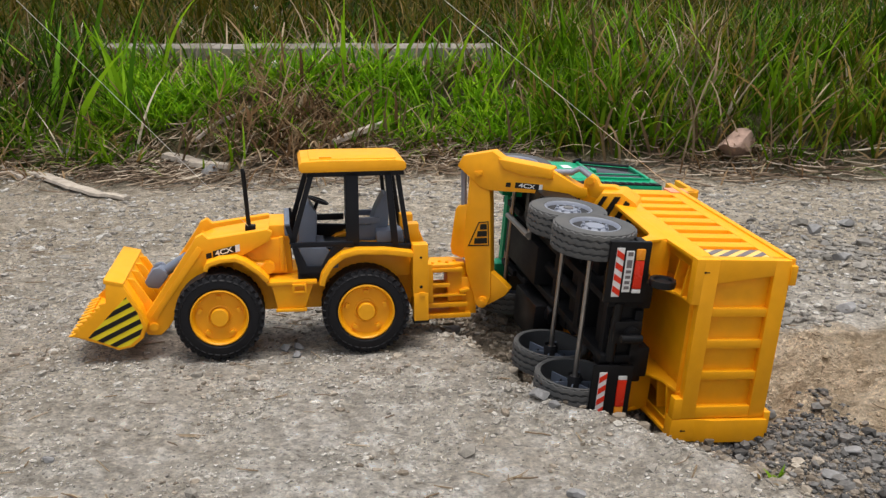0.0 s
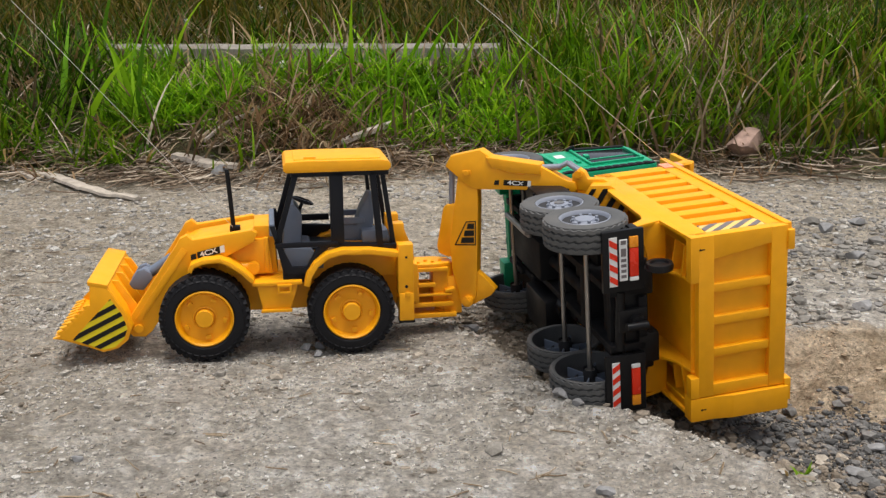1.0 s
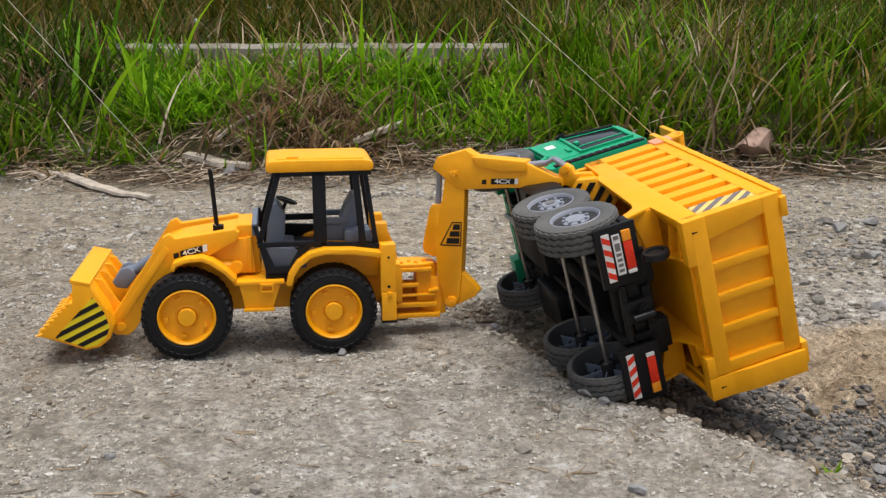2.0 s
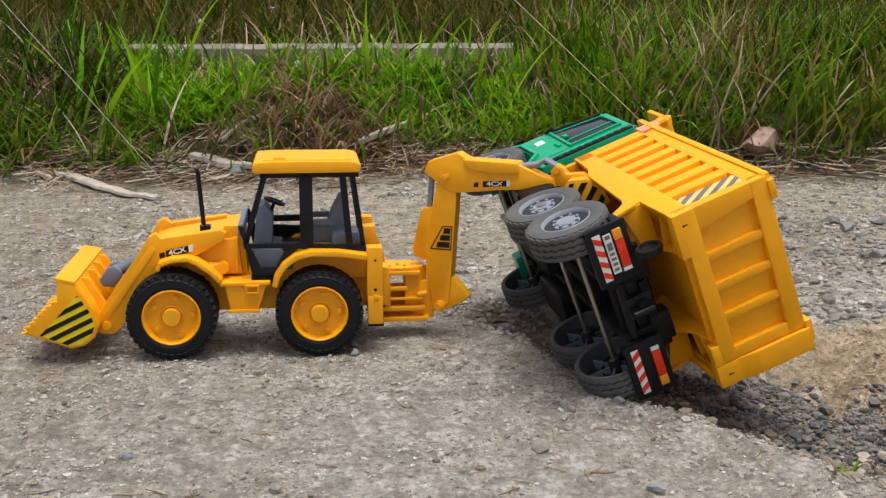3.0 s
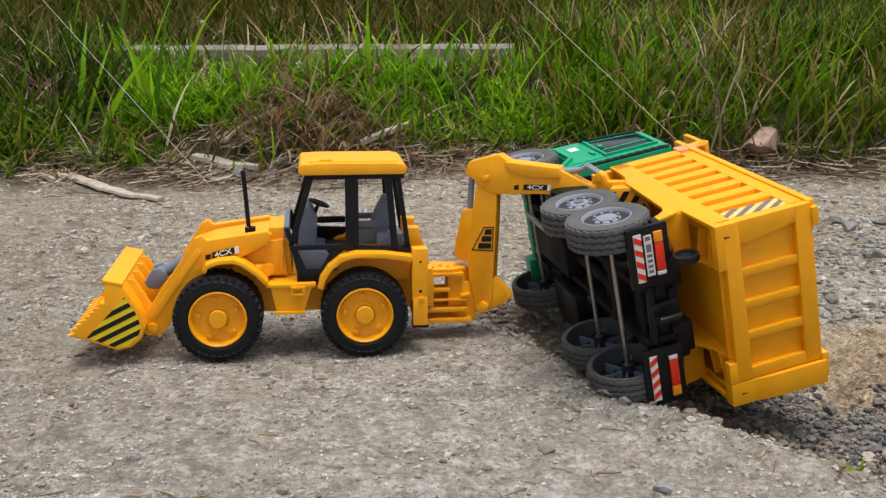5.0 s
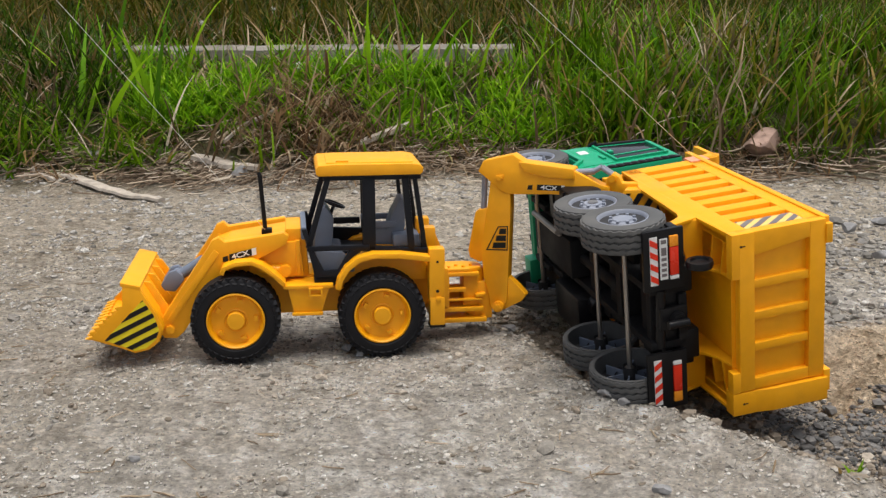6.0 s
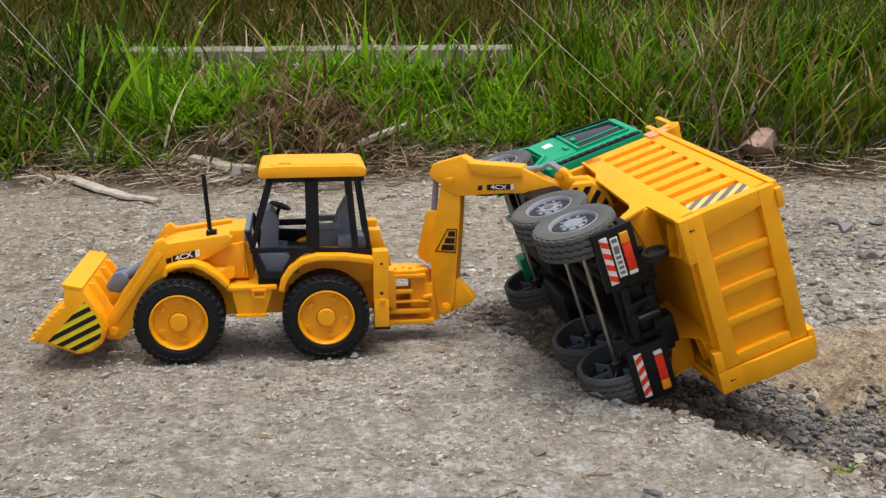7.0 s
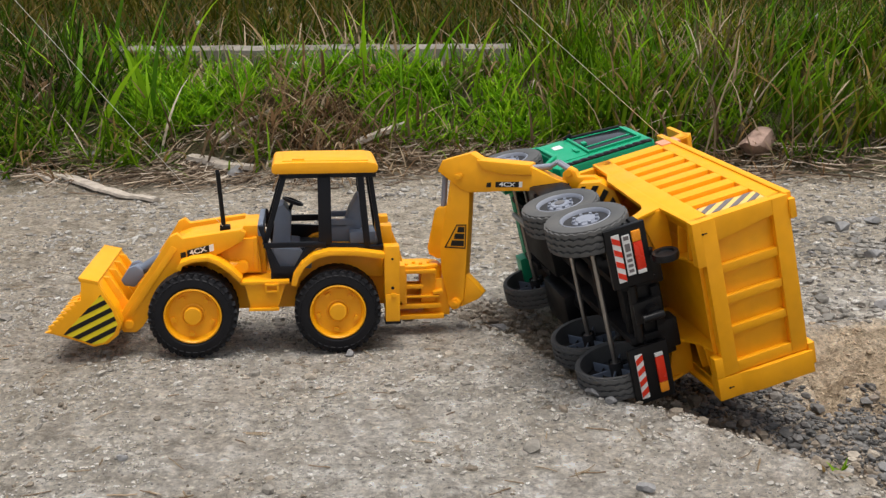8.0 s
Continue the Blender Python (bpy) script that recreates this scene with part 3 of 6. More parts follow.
blades("beam_grass", _p, lot(len(_p), 0.05, 0.13), lot(len(_p), 0.0013, 0.0028), (0.02, -0.04), BRIGHT, "fresh green grass growing up in front of the beam", "grass", 0.35, 1.2, seg=5)
_p = scatter(1300, -1.35, -0.70, 0.98, 1.30, lambda x, y: smooth(0.02, 0.16, y - foot_of_bank(x, y)) * np.clip(0.5 + lattice(x, y, 0.09, 63), 0.05, 1))
blades("overhanging_grass", _p, lot(len(_p), 0.06, 0.15), lot(len(_p), 0.0014, 0.0030), (0.08, -0.30), GRASS, "green grass hanging over the foot of the bank", "grass", 0.6, 1.6, seg=5)
# shade among the stalks is put into the blade colour here
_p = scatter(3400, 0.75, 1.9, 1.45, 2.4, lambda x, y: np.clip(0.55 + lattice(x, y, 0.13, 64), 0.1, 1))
blades("shaded_grass", _p, lot(len(_p), 0.12, 0.27), lot(len(_p), 0.0016, 0.0034), (0.04, -0.06), DARK_GRASS, "green grass between the dry stalks, darkened in colour for shade", "grass", 0.34, 1.4, seg=5)
_p = patch(1500, -1.5, 1.6, 1.02, 1.75, 0.20, 54, 0.02, 0.10, 1.2)
blades("dead_leaves", _p, lot(len(_p), 0.08, 0.22), lot(len(_p), 0.0016, 0.0034), (0.12, -0.12), RUSSET, "drooping russet brown dead grass leaves on the bank", "dry grass", 0.8, 1.8, seg=6)
_p = scatter(26, -1.15, -0.74, 1.15, 1.6)
blades("broad_grass", _p, lot(len(_p), 0.12, 0.32), lot(len(_p), 0.003, 0.0065), (0.05, -0.05), BRIGHT, "broad upright blades of bright green grass", "grass", 0.25, 0.8, seg=6)
_p = scatter(110, -0.4, 1.5, 1.25, 1.8)
blades("broad_grass", _p, lot(len(_p), 0.10, 0.30), lot(len(_p), 0.002, 0.0045), (0.05, -0.05), BRIGHT, "broad upright blades of bright green grass", "grass", 0.3, 1.0, seg=6)


_p = scatter(22000, -7.0, 7.0, 1.3, 7.0, lambda x, y: (np.abs(x) > 0.3 + 0.50 * (y + 1.3)) * np.clip(0.55 + 0.8 * lattice(x, y, 0.5, 61), 0.1, 1))
blades("outer_meadow", _p, lot(len(_p), 0.15, 0.36), lot(len(_p), 0.004, 0.008), (0.03, -0.04), GRASS, "meadow grass running on along the bank", "grass", 0.6, 1.8, seg=3)


def litter(name, spots, length, width, material, label, category, rise=0.12, lift=0.004, way=0.25, turn=0.8):
    """Fallen stems: thin bent four-sided sticks lying about on the ground."""
    n = len(spots)
    a = rng.normal(way, turn, n)
    seg = 3
    s = np.linspace(-0.5, 0.5, seg + 1)[None] * length[:, None]
    curve = rng.normal(0, 0.12, n)[:, None] * (s ** 2) / length[:, None]
    x = spots[:, :1] + np.cos(a)[:, None] * s - np.sin(a)[:, None] * curve
    y = spots[:, 1:2] + np.sin(a)[:, None] * s + np.cos(a)[:, None] * curve
    base = land(x, y)
    z = np.maximum(base, base.mean(1, keepdims=True) + rng.normal(0, rise, n)[:, None] * s) + width[:, None] + lift * rng.uniform(0, 1, n)[:, None]
    px, py = -np.sin(a)[:, None] * width[:, None], np.cos(a)[:, None] * width[:, None]
    w = width[:, None]
    ring = [np.stack([x + px, y + py, z], -1), np.stack([x, y, z + w], -1), np.stack([x - px, y - py, z], -1), np.stack([x, y, z - w], -1)]
    verts = np.stack(ring, 2).reshape(n, -1, 3)
    k = 4 * (seg + 1)
    q = np.array([[4 * i + j, 4 * i + (j + 1) % 4, 4 * i + 4 + (j + 1) % 4, 4 * i + 4 + j] for i in range(seg) for j in range(4)])
    faces = (q[None] + (np.arange(n) * k)[:, None, None]).reshape(-1, 4)
    me = bpy.data.meshes.new(name)
    me.from_pydata(verts.reshape(-1, 3).tolist(), [], faces.tolist())
    me.materials.append(material)
    return tagged(new(name, me), label, category, kind="stuff")


def off_plank(x, y):
    """Falls to nothing beside the plank and the piece of bark."""
    k = np.ones_like(x)
    for (ax, ay), (bx, by), w in (((-0.92, 0.985), (-0.64, 0.765), 0.055), ((-0.64, 1.085), (-0.48, 1.02), 0.06)):
        t = np.clip(((x - ax) * (bx - ax) + (y - ay) * (by - ay)) / ((bx - ax) ** 2 + (by - ay) ** 2), 0, 1)
        k = k * smooth(w * 0.5, w, np.hypot(x - ax - t * (bx - ax), y - ay - t * (by - ay)))
    return k


_p = scatter(24000, -1.35, 1.4, 0.75, 1.5, lambda x, y: off_plank(x, y) * np.exp(-((y - foot_of_bank(x, y) - 0.17) / 0.12) ** 2) * np.clip(0.55 + 0.8 * lattice(x, y, 0.17, 51), 0.03, 1) * np.where(x > 0.3, 0.22, 1.0) * (0.3 + 0.7 * smooth(-1.0, -0.72, x)))
litter("fallen_straw", _p, lot(len(_p), 0.012, 0.065), lot(len(_p), 0.0005, 0.0016), LITTER, "fallen dry straw matted along the foot of the bank", "straw", 0.25, 0.025)
_p = scatter(12000, -1.3, 1.4, 0.9, 1.5, lambda x, y: np.exp(-((y - foot_of_bank(x, y) - 0.20) / 0.10) ** 2) * np.clip(0.4 + 1.0 * lattice(x, y, 0.15, 53), 0.03, 1))
blades("dead_grass", _p, lot(len(_p), 0.03, 0.10), lot(len(_p), 0.0007, 0.0018), (0.1, -0.25), RUSSET, "matted dead brown grass along the foot of the bank", "dry grass", 0.9, 1.7, seg=4)
_p = scatter(5200, -0.65, -0.10, 1.0, 1.42, lambda x, y: np.exp(-(((x + 0.36) / 0.12) ** 2 + ((y - 1.20) / 0.10) ** 2)))
blades("dead_tuft", _p, lot(len(_p), 0.06, 0.17), lot(len(_p), 0.0008, 0.0020), (0.1, -0.2), RUSSET, "matted tuft of dead brown grass", "dry grass", 0.8, 1.6, seg=5)
_p = scatter(4200, -1.05, -0.35, 0.82, 1.22, lambda x, y: off_plank(x, y) * np.exp(-(((x + 0.66) / 0.20) ** 2 + ((y - 1.03) / 0.085) ** 2)))
litter("leaf_mat", _p, lot(len(_p), 0.03, 0.10), lot(len(_p), 0.0006, 0.0017), LITTER, "flattened grey-brown leaf litter at the path edge", "leaf litter", 0.10, 0.018, 1.15, 0.30)
_p = scatter(320, 0.30, 1.15, 0.86, 1.22, lambda x, y: np.exp(-((y - 1.03) / 0.06) ** 2))
litter("leaf_mat", _p, lot(len(_p), 0.04, 0.13), lot(len(_p), 0.0008, 0.0022), LITTER, "flattened dry stems at the path edge", "leaf litter", 0.08, 0.014, -0.25, 0.5)
_p = scatter(420, -0.8, 0.7, -0.55, 0.55)
litter("straw_bits", _p, rng.uniform(0.006, 0.03, len(_p)), rng.uniform(0.0004, 0.0008, len(_p)), STRAW, "tiny bits of straw strewn over the track", "straw", 0.03, 0.001)


def weathered_board(name, p, q, width, thick, material, label, category, seed, taper=0.5, level=None):
    """A split weathered board with uneven sides, lying on the ground from p to q."""
    r = random.Random(seed)
    p, q = Vector((*p, 0)), Vector((*q, 0))
    d = (q - p).normalized()
    side = Vector((-d.y, d.x, 0))
    bm = bmesh.new()
    rings = []
    n = 14
    for i in range(n + 1):
        t = i / n
        wob = 0.15 if level is not None else 0.22
        c = p.lerp(q, t) + side * r.uniform(-1, 1) * width * 0.08 * wob
        w = width * (1 - taper * abs(2 * t - 0.8) ** 2 * 0.6) * (1 + r.uniform(-0.15, 0.1) * wob) / 2
        z = level if level is not None else float(land(c.x, c.y)) + 0.003 + 0.002 * math.sin(t * 3.1)
        k = thick * (1 + r.uniform(-0.3, 0.1) * wob)
        rings.append([bm.verts.new((*(c + side * s * w).xy, z + h)) for s, h in ((-1, 0), (-0.9, k * 0.8), (0.1, k), (0.9, k * 0.7), (1, 0))])
    for a, b in zip(rings, rings[1:]):
        for j in range(5):
            bm.faces.new((a[j], a[(j + 1) % 5], b[(j + 1) % 5], b[j]))
    bm.faces.new(rings[0])
    bm.faces.new(rings[-1][::-1])
    return tagged(new(name, mesh_of(bm, name, material, 25)), label, category)


weathered_board("plank", (-0.935, 0.985), (-0.640, 0.765), 0.034, 0.007, WOOD, "thin weathered grey wooden plank lying on the path", "plank", 2)
weathered_board("bark_piece", (-0.640, 1.085), (-0.480, 1.020), 0.055, 0.012, WOOD, "flat weathered piece of bark lying at the bank", "bark", 5)
weathered_board("branch", (-0.265, 1.14), (-0.140, 1.26), 0.022, 0.014, WOOD, "short pale dry branch lying in the grass edge", "branch", 8).location.z = 0.026
weathered_board("branch", (-0.58, 1.115), (-0.47, 1.235), 0.007, 0.010, WOOD, "thin dry branch leaning on the dead tuft", "branch", 9).location.z = 0.014
weathered_board("stick", (-1.01, 1.045), (-0.89, 0.885), 0.013, 0.008, WOOD, "short grey stick lying on the path", "stick", 13)
weathered_board("beam", (-0.97, 1.620), (0.135, 1.645), 0.05, 0.064, CONCRETE, "long weathered grey beam lying in the grass", "beam", 21, 0.1, 0.216)


def seed_heads():
    spots = [(0.221, 1.55, 0.295), (0.233, 1.55, 0.281), (-0.790, 1.56, 0.268), (-0.770, 1.56, 0.256), (-0.44, 1.42, 0.235), (0.797, 1.70, 0.330), (1.125, 1.70, 0.335), (1.02, 1.75, 0.345), (-0.745, 1.70, 0.338), (-0.62, 2.2, 0.37)]
    for i, (x, y, z) in enumerate(spots):
        bm = bmesh.new()
        r = random.Random(i)
        c = Vector((x, y, z))
        for _ in range(70):
            dv = Vector((r.gauss(0, 1), r.gauss(0, 1), r.gauss(0, 0.8))).normalized()
            p = c + dv * r.uniform(0.005, 0.015)
            s = dv.cross(Vector((0.3, 0.2, 1))).normalized() * 0.0012
            bm.faces.new([bm.verts.new(v) for v in (c + s, c - s, p - s * 0.4, p + s * 0.4)])
        me = mesh_of(bm, "fluff", FLUFF, 0)
        stalk = rod((x + 0.01, y + 0.005, float(land(x, y)) - 0.005), (x, y, z), 0.0009, 6)
        ob = new("seed_head", mesh_of(stalk, "seed_head", STRAW))
        tagged(ob, "white fluffy seed head on a thin dry stalk", "seed head", "seed heads in the grass")
        f = new("fluff", me)
        f.parent = ob


seed_heads()

_p = scatter(10, 0.264, 0.290, -0.508, -0.488)
blades("weed", _p, rng.uniform(0.010, 0.022, len(_p)), rng.uniform(0.0006, 0.0014, len(_p)), (0.3, 0.0), GRASS, "small green weed growing in the gravel", "weed", 0.7, 0.9)
_p = scatter(40, 0.035, 0.09, 0.03, 0.10)
blades("weed", _p, rng.uniform(0.01, 0.025, len(_p)), rng.uniform(0.0008, 0.0016, len(_p)), (0.1, 0.0), GRASS, "small green weed beside the rut", "weed", 0.5, 0.9)


# ---- toy backhoe loader ----
# its own space: x from front to rear, y away from the near tyre faces, z up; the front wheel stands at the origin
loader = thing("backhoe_loader", "yellow toy backhoe loader with black cab, rocking on the track", "toy loader")
MID = 0.075
BODY = Matrix.Translation((-0.003, 0, 0)) @ Matrix.Diagonal((1, 1, 0.967, 1))
SLEW = Vector((0.284, MID, 0))
SWING = radians(-26)
REACH = Matrix.Translation(SLEW) @ Matrix.Rotation(SWING, 4, "Z") @ Matrix(((0.98, 0, -0.0227, 0.0012), (0, 1, 0, 0), (0.1016, 0, 0.93, 0.0155), (0, 0, 0, 1))) @ Matrix.Translation(-SLEW)
BED = Matrix.Translation((0.0055, 0, 0))
mould[0] = Matrix.Identity(4)
loader_wheels = []


def hazard(outline, stripes, slope, y0, y1, parent, dark, name="stripe"):
    """Slanting sticker stripes clipped to a convex outline in (x, z)."""
    for c0, c1 in stripes:
        poly = list(outline)
        for c, keep in ((c0, 1), (c1, -1)):
            out = []
            for i, p in enumerate(poly):
                q = poly[(i + 1) % len(poly)]
                fp, fq = (p[1] - slope * p[0] - c) * keep, (q[1] - slope * q[0] - c) * keep
                if fp >= 0:
                    out.append(p)
                if fp * fq < 0:
                    k = fp / (fp - fq)
                    out.append((p[0] + (q[0] - p[0]) * k, p[1] + (q[1] - p[1]) * k))
            poly = out
        if len(poly) > 2:
            part(name, slab(poly, y0, y1, "y", 0), dark, parent)


def loader_wheel(x, y, z, out, r=0.0508, w=0.042):
    """Chunky tyre with lugs, dished yellow rim, boss and bolts. out: -1 when the outer face looks along -y."""
    h = w / 2
    prof = [(0.0315, -h * 0.86), (0.035, -h), (0.042, -h), (0.0476, -h * 0.90), (0.0496, -h * 0.66), (0.0501, 0), (0.0496, h * 0.66), (0.0476, h * 0.90), (0.042, h), (0.035, h), (0.0315, h * 0.86), (0.0305, 0), (0.0315, -h * 0.86)]
    tyre = lathe(prof, 56)
    lugs = []
    n = 34
    for i in range(n):
        for side in (-1, 1):
            a = 2 * math.pi * (i + (0.25 if side > 0 else -0.25)) / n
            bm = bmesh.new()
            bmesh.ops.create_cube(bm, size=1)
            moved(bm, Matrix.Rotation(a, 4, "Y") @ Matrix.Translation((r - 0.0029, side * h * 0.50, 0)) @ Matrix.Rotation(side * 0.55, 4, "X") @ Matrix.Diagonal((0.0037, h * 0.98, 0.0050, 1)))
            lugs.append(bm)
            bm = bmesh.new()
            bmesh.ops.create_cube(bm, size=1)
            moved(bm, Matrix.Rotation(a + 0.06, 4, "Y") @ Matrix.Translation((r - 0.0066, side * h * 0.835, 0)) @ Matrix.Rotation(side * -0.9, 4, "Z") @ Matrix.Diagonal((0.0075, 0.0038, 0.0050, 1)))
            lugs.append(bm)
    wheel = part("wheel", joined(tyre, *lugs), HOE_RUBBER, loader, "chunky black rubber tyre with lugs", pose(x, y, z))
    o = out * h
    rim = lathe([(0.0325, o * 0.78), (0.0325, o * 0.96), (0.0310, o * 1.0), (0.0296, o * 0.93), (0.0285, o * 0.72), (0.0272, o * 0.62), (0.0135, o * 0.60), (0.0132, o * 0.66), (0.0118, o * 0.70), (0.0118, o * 0.60), (0.0, o * 0.60)], 48)
    part("rim", rim, YELLOW, wheel, "dished yellow plastic rim")
    part("hub_cap", lathe([(0.0104, o * 0.58), (0.0104, o * 0.92), (0.0094, o * 0.99), (0.0, o * 1.0)], 28), YELLOW, wheel)
    for i in range(5):
        a = radians(90 + 72 * i)
        c = Vector((0.0225 * math.cos(a), 0, 0.0225 * math.sin(a)))
        part("bolt", moved(box(-0.0030, 0.0030, o * 0.58, o * 0.80, -0.0022, 0.0022, 0.0004), Matrix.Translation((c.x, 0, c.z)) @ Matrix.Rotation(math.pi / 2 - a, 4, "Y")), YELLOW, wheel)
    loader_wheels.append((wheel, (x, y, z)))


loader_wheel(-0.001, 0.021, 0.0508, -1)
loader_wheel(0.164, 0.021, 0.0500, -1)
loader_wheel(-0.001, 0.121, 0.0508, 1)
loader_wheel(0.164, 0.121, 0.0500, 1)

# chassis, bonnet and engine side
mould[0] = BODY
part("chassis", joined(box(-0.03, 0.25, 0.048, 0.102, 0.046, 0.094), box(0.10, 0.235, 0.043, 0.107, 0.085, 0.118), box(-0.012, 0.014, 0.04, 0.11, 0.045, 0.06), box(0.155, 0.18, 0.04, 0.11, 0.042, 0.06)), YELLOW, loader)
part("bonnet", joined(slab([(-0.016, 0.092), (-0.02, 0.132), (-0.004, 0.138), (0.082, 0.151), (0.086, 0.092)], 0.046, 0.104, "y", 0.003), box(0.060, 0.082, 0.042, 0.108, 0.134, 0.1515, 0.002)), YELLOW, loader)
part("engine_panel", joined(slab([(0.018, 0.094), (0.018, 0.116), (0.058, 0.136), (0.076, 0.137), (0.080, 0.094)], 0.038, 0.046, "y", 0.001), rod((0.028, 0.034, 0.106), (0.064, 0.034, 0.103), 0.006, 16, bev=0.001), rod((0.058, 0.027, 0.103), (0.058, 0.046, 0.103), 0.0075, 18, bev=0.001), box(0.071, 0.076, 0.036, 0.042, 0.096, 0.138, 0.0008), rod((0.052, 0.036, 0.109), (0.052, 0.038, 0.109), 0.002, 8)), YELLOW, loader)


def loader_arm(y0, y1):
    out = [(-0.088, 0.040), (-0.080, 0.028), (-0.066, 0.027), (-0.058, 0.034), (-0.004, 0.115), (0.026, 0.118), (0.060, 0.136), (0.064, 0.146), (0.058, 0.150), (-0.008, 0.141), (-0.014, 0.147), (-0.022, 0.143), (-0.027, 0.134), (-0.082, 0.052)]
    return part("loader_arm", joined(slab(out, y0, y1, "y", 0.0012), slab([(-0.076, 0.050), (-0.070, 0.046), (-0.014, 0.128), (-0.02, 0.133)], y0 - 0.0012, y0 + 0.001, "y", 0.0006), rod((-0.073, y0 - 0.003, 0.038), (-0.073, y1 + 0.003, 0.038), 0.0055, 16, bev=0.0008)), YELLOW, loader)


near_arm = loader_arm(0.026, 0.038)
loader_arm(0.112, 0.124)
part("arm_crossbar", rod((-0.045, 0.036, 0.092), (-0.045, 0.114, 0.092), 0.006, 16), YELLOW, loader)
part("tilt_cylinder", joined(slab([(-0.080, 0.078), (-0.084, 0.085), (-0.074, 0.1005), (-0.066, 0.103), (-0.059, 0.097), (-0.057, 0.090), (-0.068, 0.076)], 0.052, 0.060, "y", 0.0025), slab([(-0.080, 0.078), (-0.084, 0.085), (-0.074, 0.1005), (-0.066, 0.103), (-0.059, 0.097), (-0.057, 0.090), (-0.068, 0.076)], 0.076, 0.084, "y", 0.0025), rod((-0.066, 0.054, 0.094), (-0.066, 0.082, 0.094), 0.006, 18, bev=0.001), rod((-0.070, 0.068, 0.088), (-0.034, 0.068, 0.112), 0.0062, 18, bev=0.001)), GREY, loader, "blue-grey plastic tilt linkage behind the bucket")

# front bucket
FB0, FB1 = 0.008, 0.168
mould[0] = Matrix.Translation((0.008, 0, 0.008)) @ BODY
shell_out = [(-0.164, 0.027), (-0.118, 0.010), (-0.103, 0.012), (-0.091, 0.022), (-0.086, 0.036), (-0.092, 0.056), (-0.109, 0.088), (-0.127, 0.094), (-0.129, 0.090), (-0.112, 0.083), (-0.096, 0.055), (-0.091, 0.037), (-0.095, 0.025), (-0.105, 0.016), (-0.118, 0.0145), (-0.164, 0.0295)]
front_bucket = part("front_bucket", slab(shell_out, FB0, FB1, "y", 0.0007), YELLOW, loader, "yellow front loading bucket")
side_out = [(-0.165, 0.0300), (-0.118, 0.0095), (-0.104, 0.0125), (-0.092, 0.0225), (-0.0875, 0.036), (-0.093, 0.056), (-0.110, 0.0875), (-0.127, 0.0935), (-0.129, 0.066)]
for y0, y1 in ((FB0 - 0.0015, FB0 + 0.0025), (FB1 - 0.0025, FB1 + 0.0015)):
    part("side_plate", slab(side_out, y0, y1, "y", 0.0008), YELLOW, front_bucket)
part("top_lip", slab([(-0.1295, 0.0895), (-0.1295, 0.0945), (-0.1080, 0.0890), (-0.1090, 0.0850)], FB0 - 0.0018, FB1 + 0.0018, "y", 0.0007), YELLOW, front_bucket)
for i in range(4):
    y = FB0 + 0.026 + i * 0.036
    part("rib", slab([(-0.108, 0.087), (-0.100, 0.086), (-0.082, 0.056), (-0.078, 0.036), (-0.090, 0.030)], y, y + 0.004, "y", 0.0008), YELLOW, front_bucket)
for i in range(12):
    y = FB0 + 0.002 + i * (FB1 - FB0 - 0.004) / 12
    part("tooth", slab([(-0.160, 0.0255), (-0.172, 0.0275), (-0.160, 0.0315)], y, y + 0.0075, "y", 0.0005), YELLOW, front_bucket)
for i in range(7):
    k = (i + 0.2) / 7.2
    x, z = -0.164 + 0.035 * k, 0.031 + 0.034 * k
    part("tooth", slab([(x, z), (x - 0.0035, z + 0.0045), (x + 0.004, z + 0.006), (x + 0.007, z + 0.004)], FB0 - 0.001, FB0 + 0.002, "y", 0.0003), YELLOW, front_bucket)
hatch = [(-0.150, 0.0265), (-0.118, 0.0125), (-0.1055, 0.015), (-0.095, 0.0245), (-0.0905, 0.0365), (-0.0955, 0.054), (-0.1065, 0.073)]
part("sticker", slab(hatch, FB0 - 0.0019, FB0 - 0.0015, "y", 0), LEMON, front_bucket, "yellow and black hazard sticker")
hazard(hatch, [(0.0745 + 0.0125 * i, 0.0805 + 0.0125 * i) for i in range(5)], 0.50, FB0 - 0.0023, FB0 - 0.0019, front_bucket, STICKER_BLACK)

# mudguards and step
mould[0] = BODY
part("front_mudguard", strip_path([(-0.014, 0.1085), (-0.010, 0.1165), (0.004, 0.1215), (0.022, 0.1225), (0.034, 0.1170), (0.048, 0.1060), (0.059, 0.0940)], 0.0008, 0.0052, 0.006, 0.045), YELLOW, loader)
part("rear_mudguard", joined(strip_path([(0.114, 0.0860), (0.117, 0.0980), (0.126, 0.1120), (0.140, 0.1230), (0.158, 0.1275), (0.190, 0.1265), (0.222, 0.1215)], 0.0009, 0.0065, 0.002, 0.050), slab([(0.120, 0.085), (0.135, 0.110), (0.160, 0.1225), (0.222, 0.117), (0.222, 0.085)], 0.036, 0.048, "y", 0.0012)), YELLOW, loader)
part("rear_mudguard", strip_path([(0.114, 0.0860), (0.117, 0.0980), (0.126, 0.1120), (0.140, 0.1230), (0.158, 0.1275), (0.190, 0.1265), (0.222, 0.1215)], 0.0009, 0.0065, 0.100, 0.148), YELLOW, loader)
part("front_mudguard", strip_path([(-0.014, 0.1085), (-0.010, 0.1165), (0.004, 0.1215), (0.022, 0.1225), (0.034, 0.1170), (0.048, 0.1060), (0.059, 0.0940)], 0.0008, 0.0052, 0.105, 0.144), YELLOW, loader)
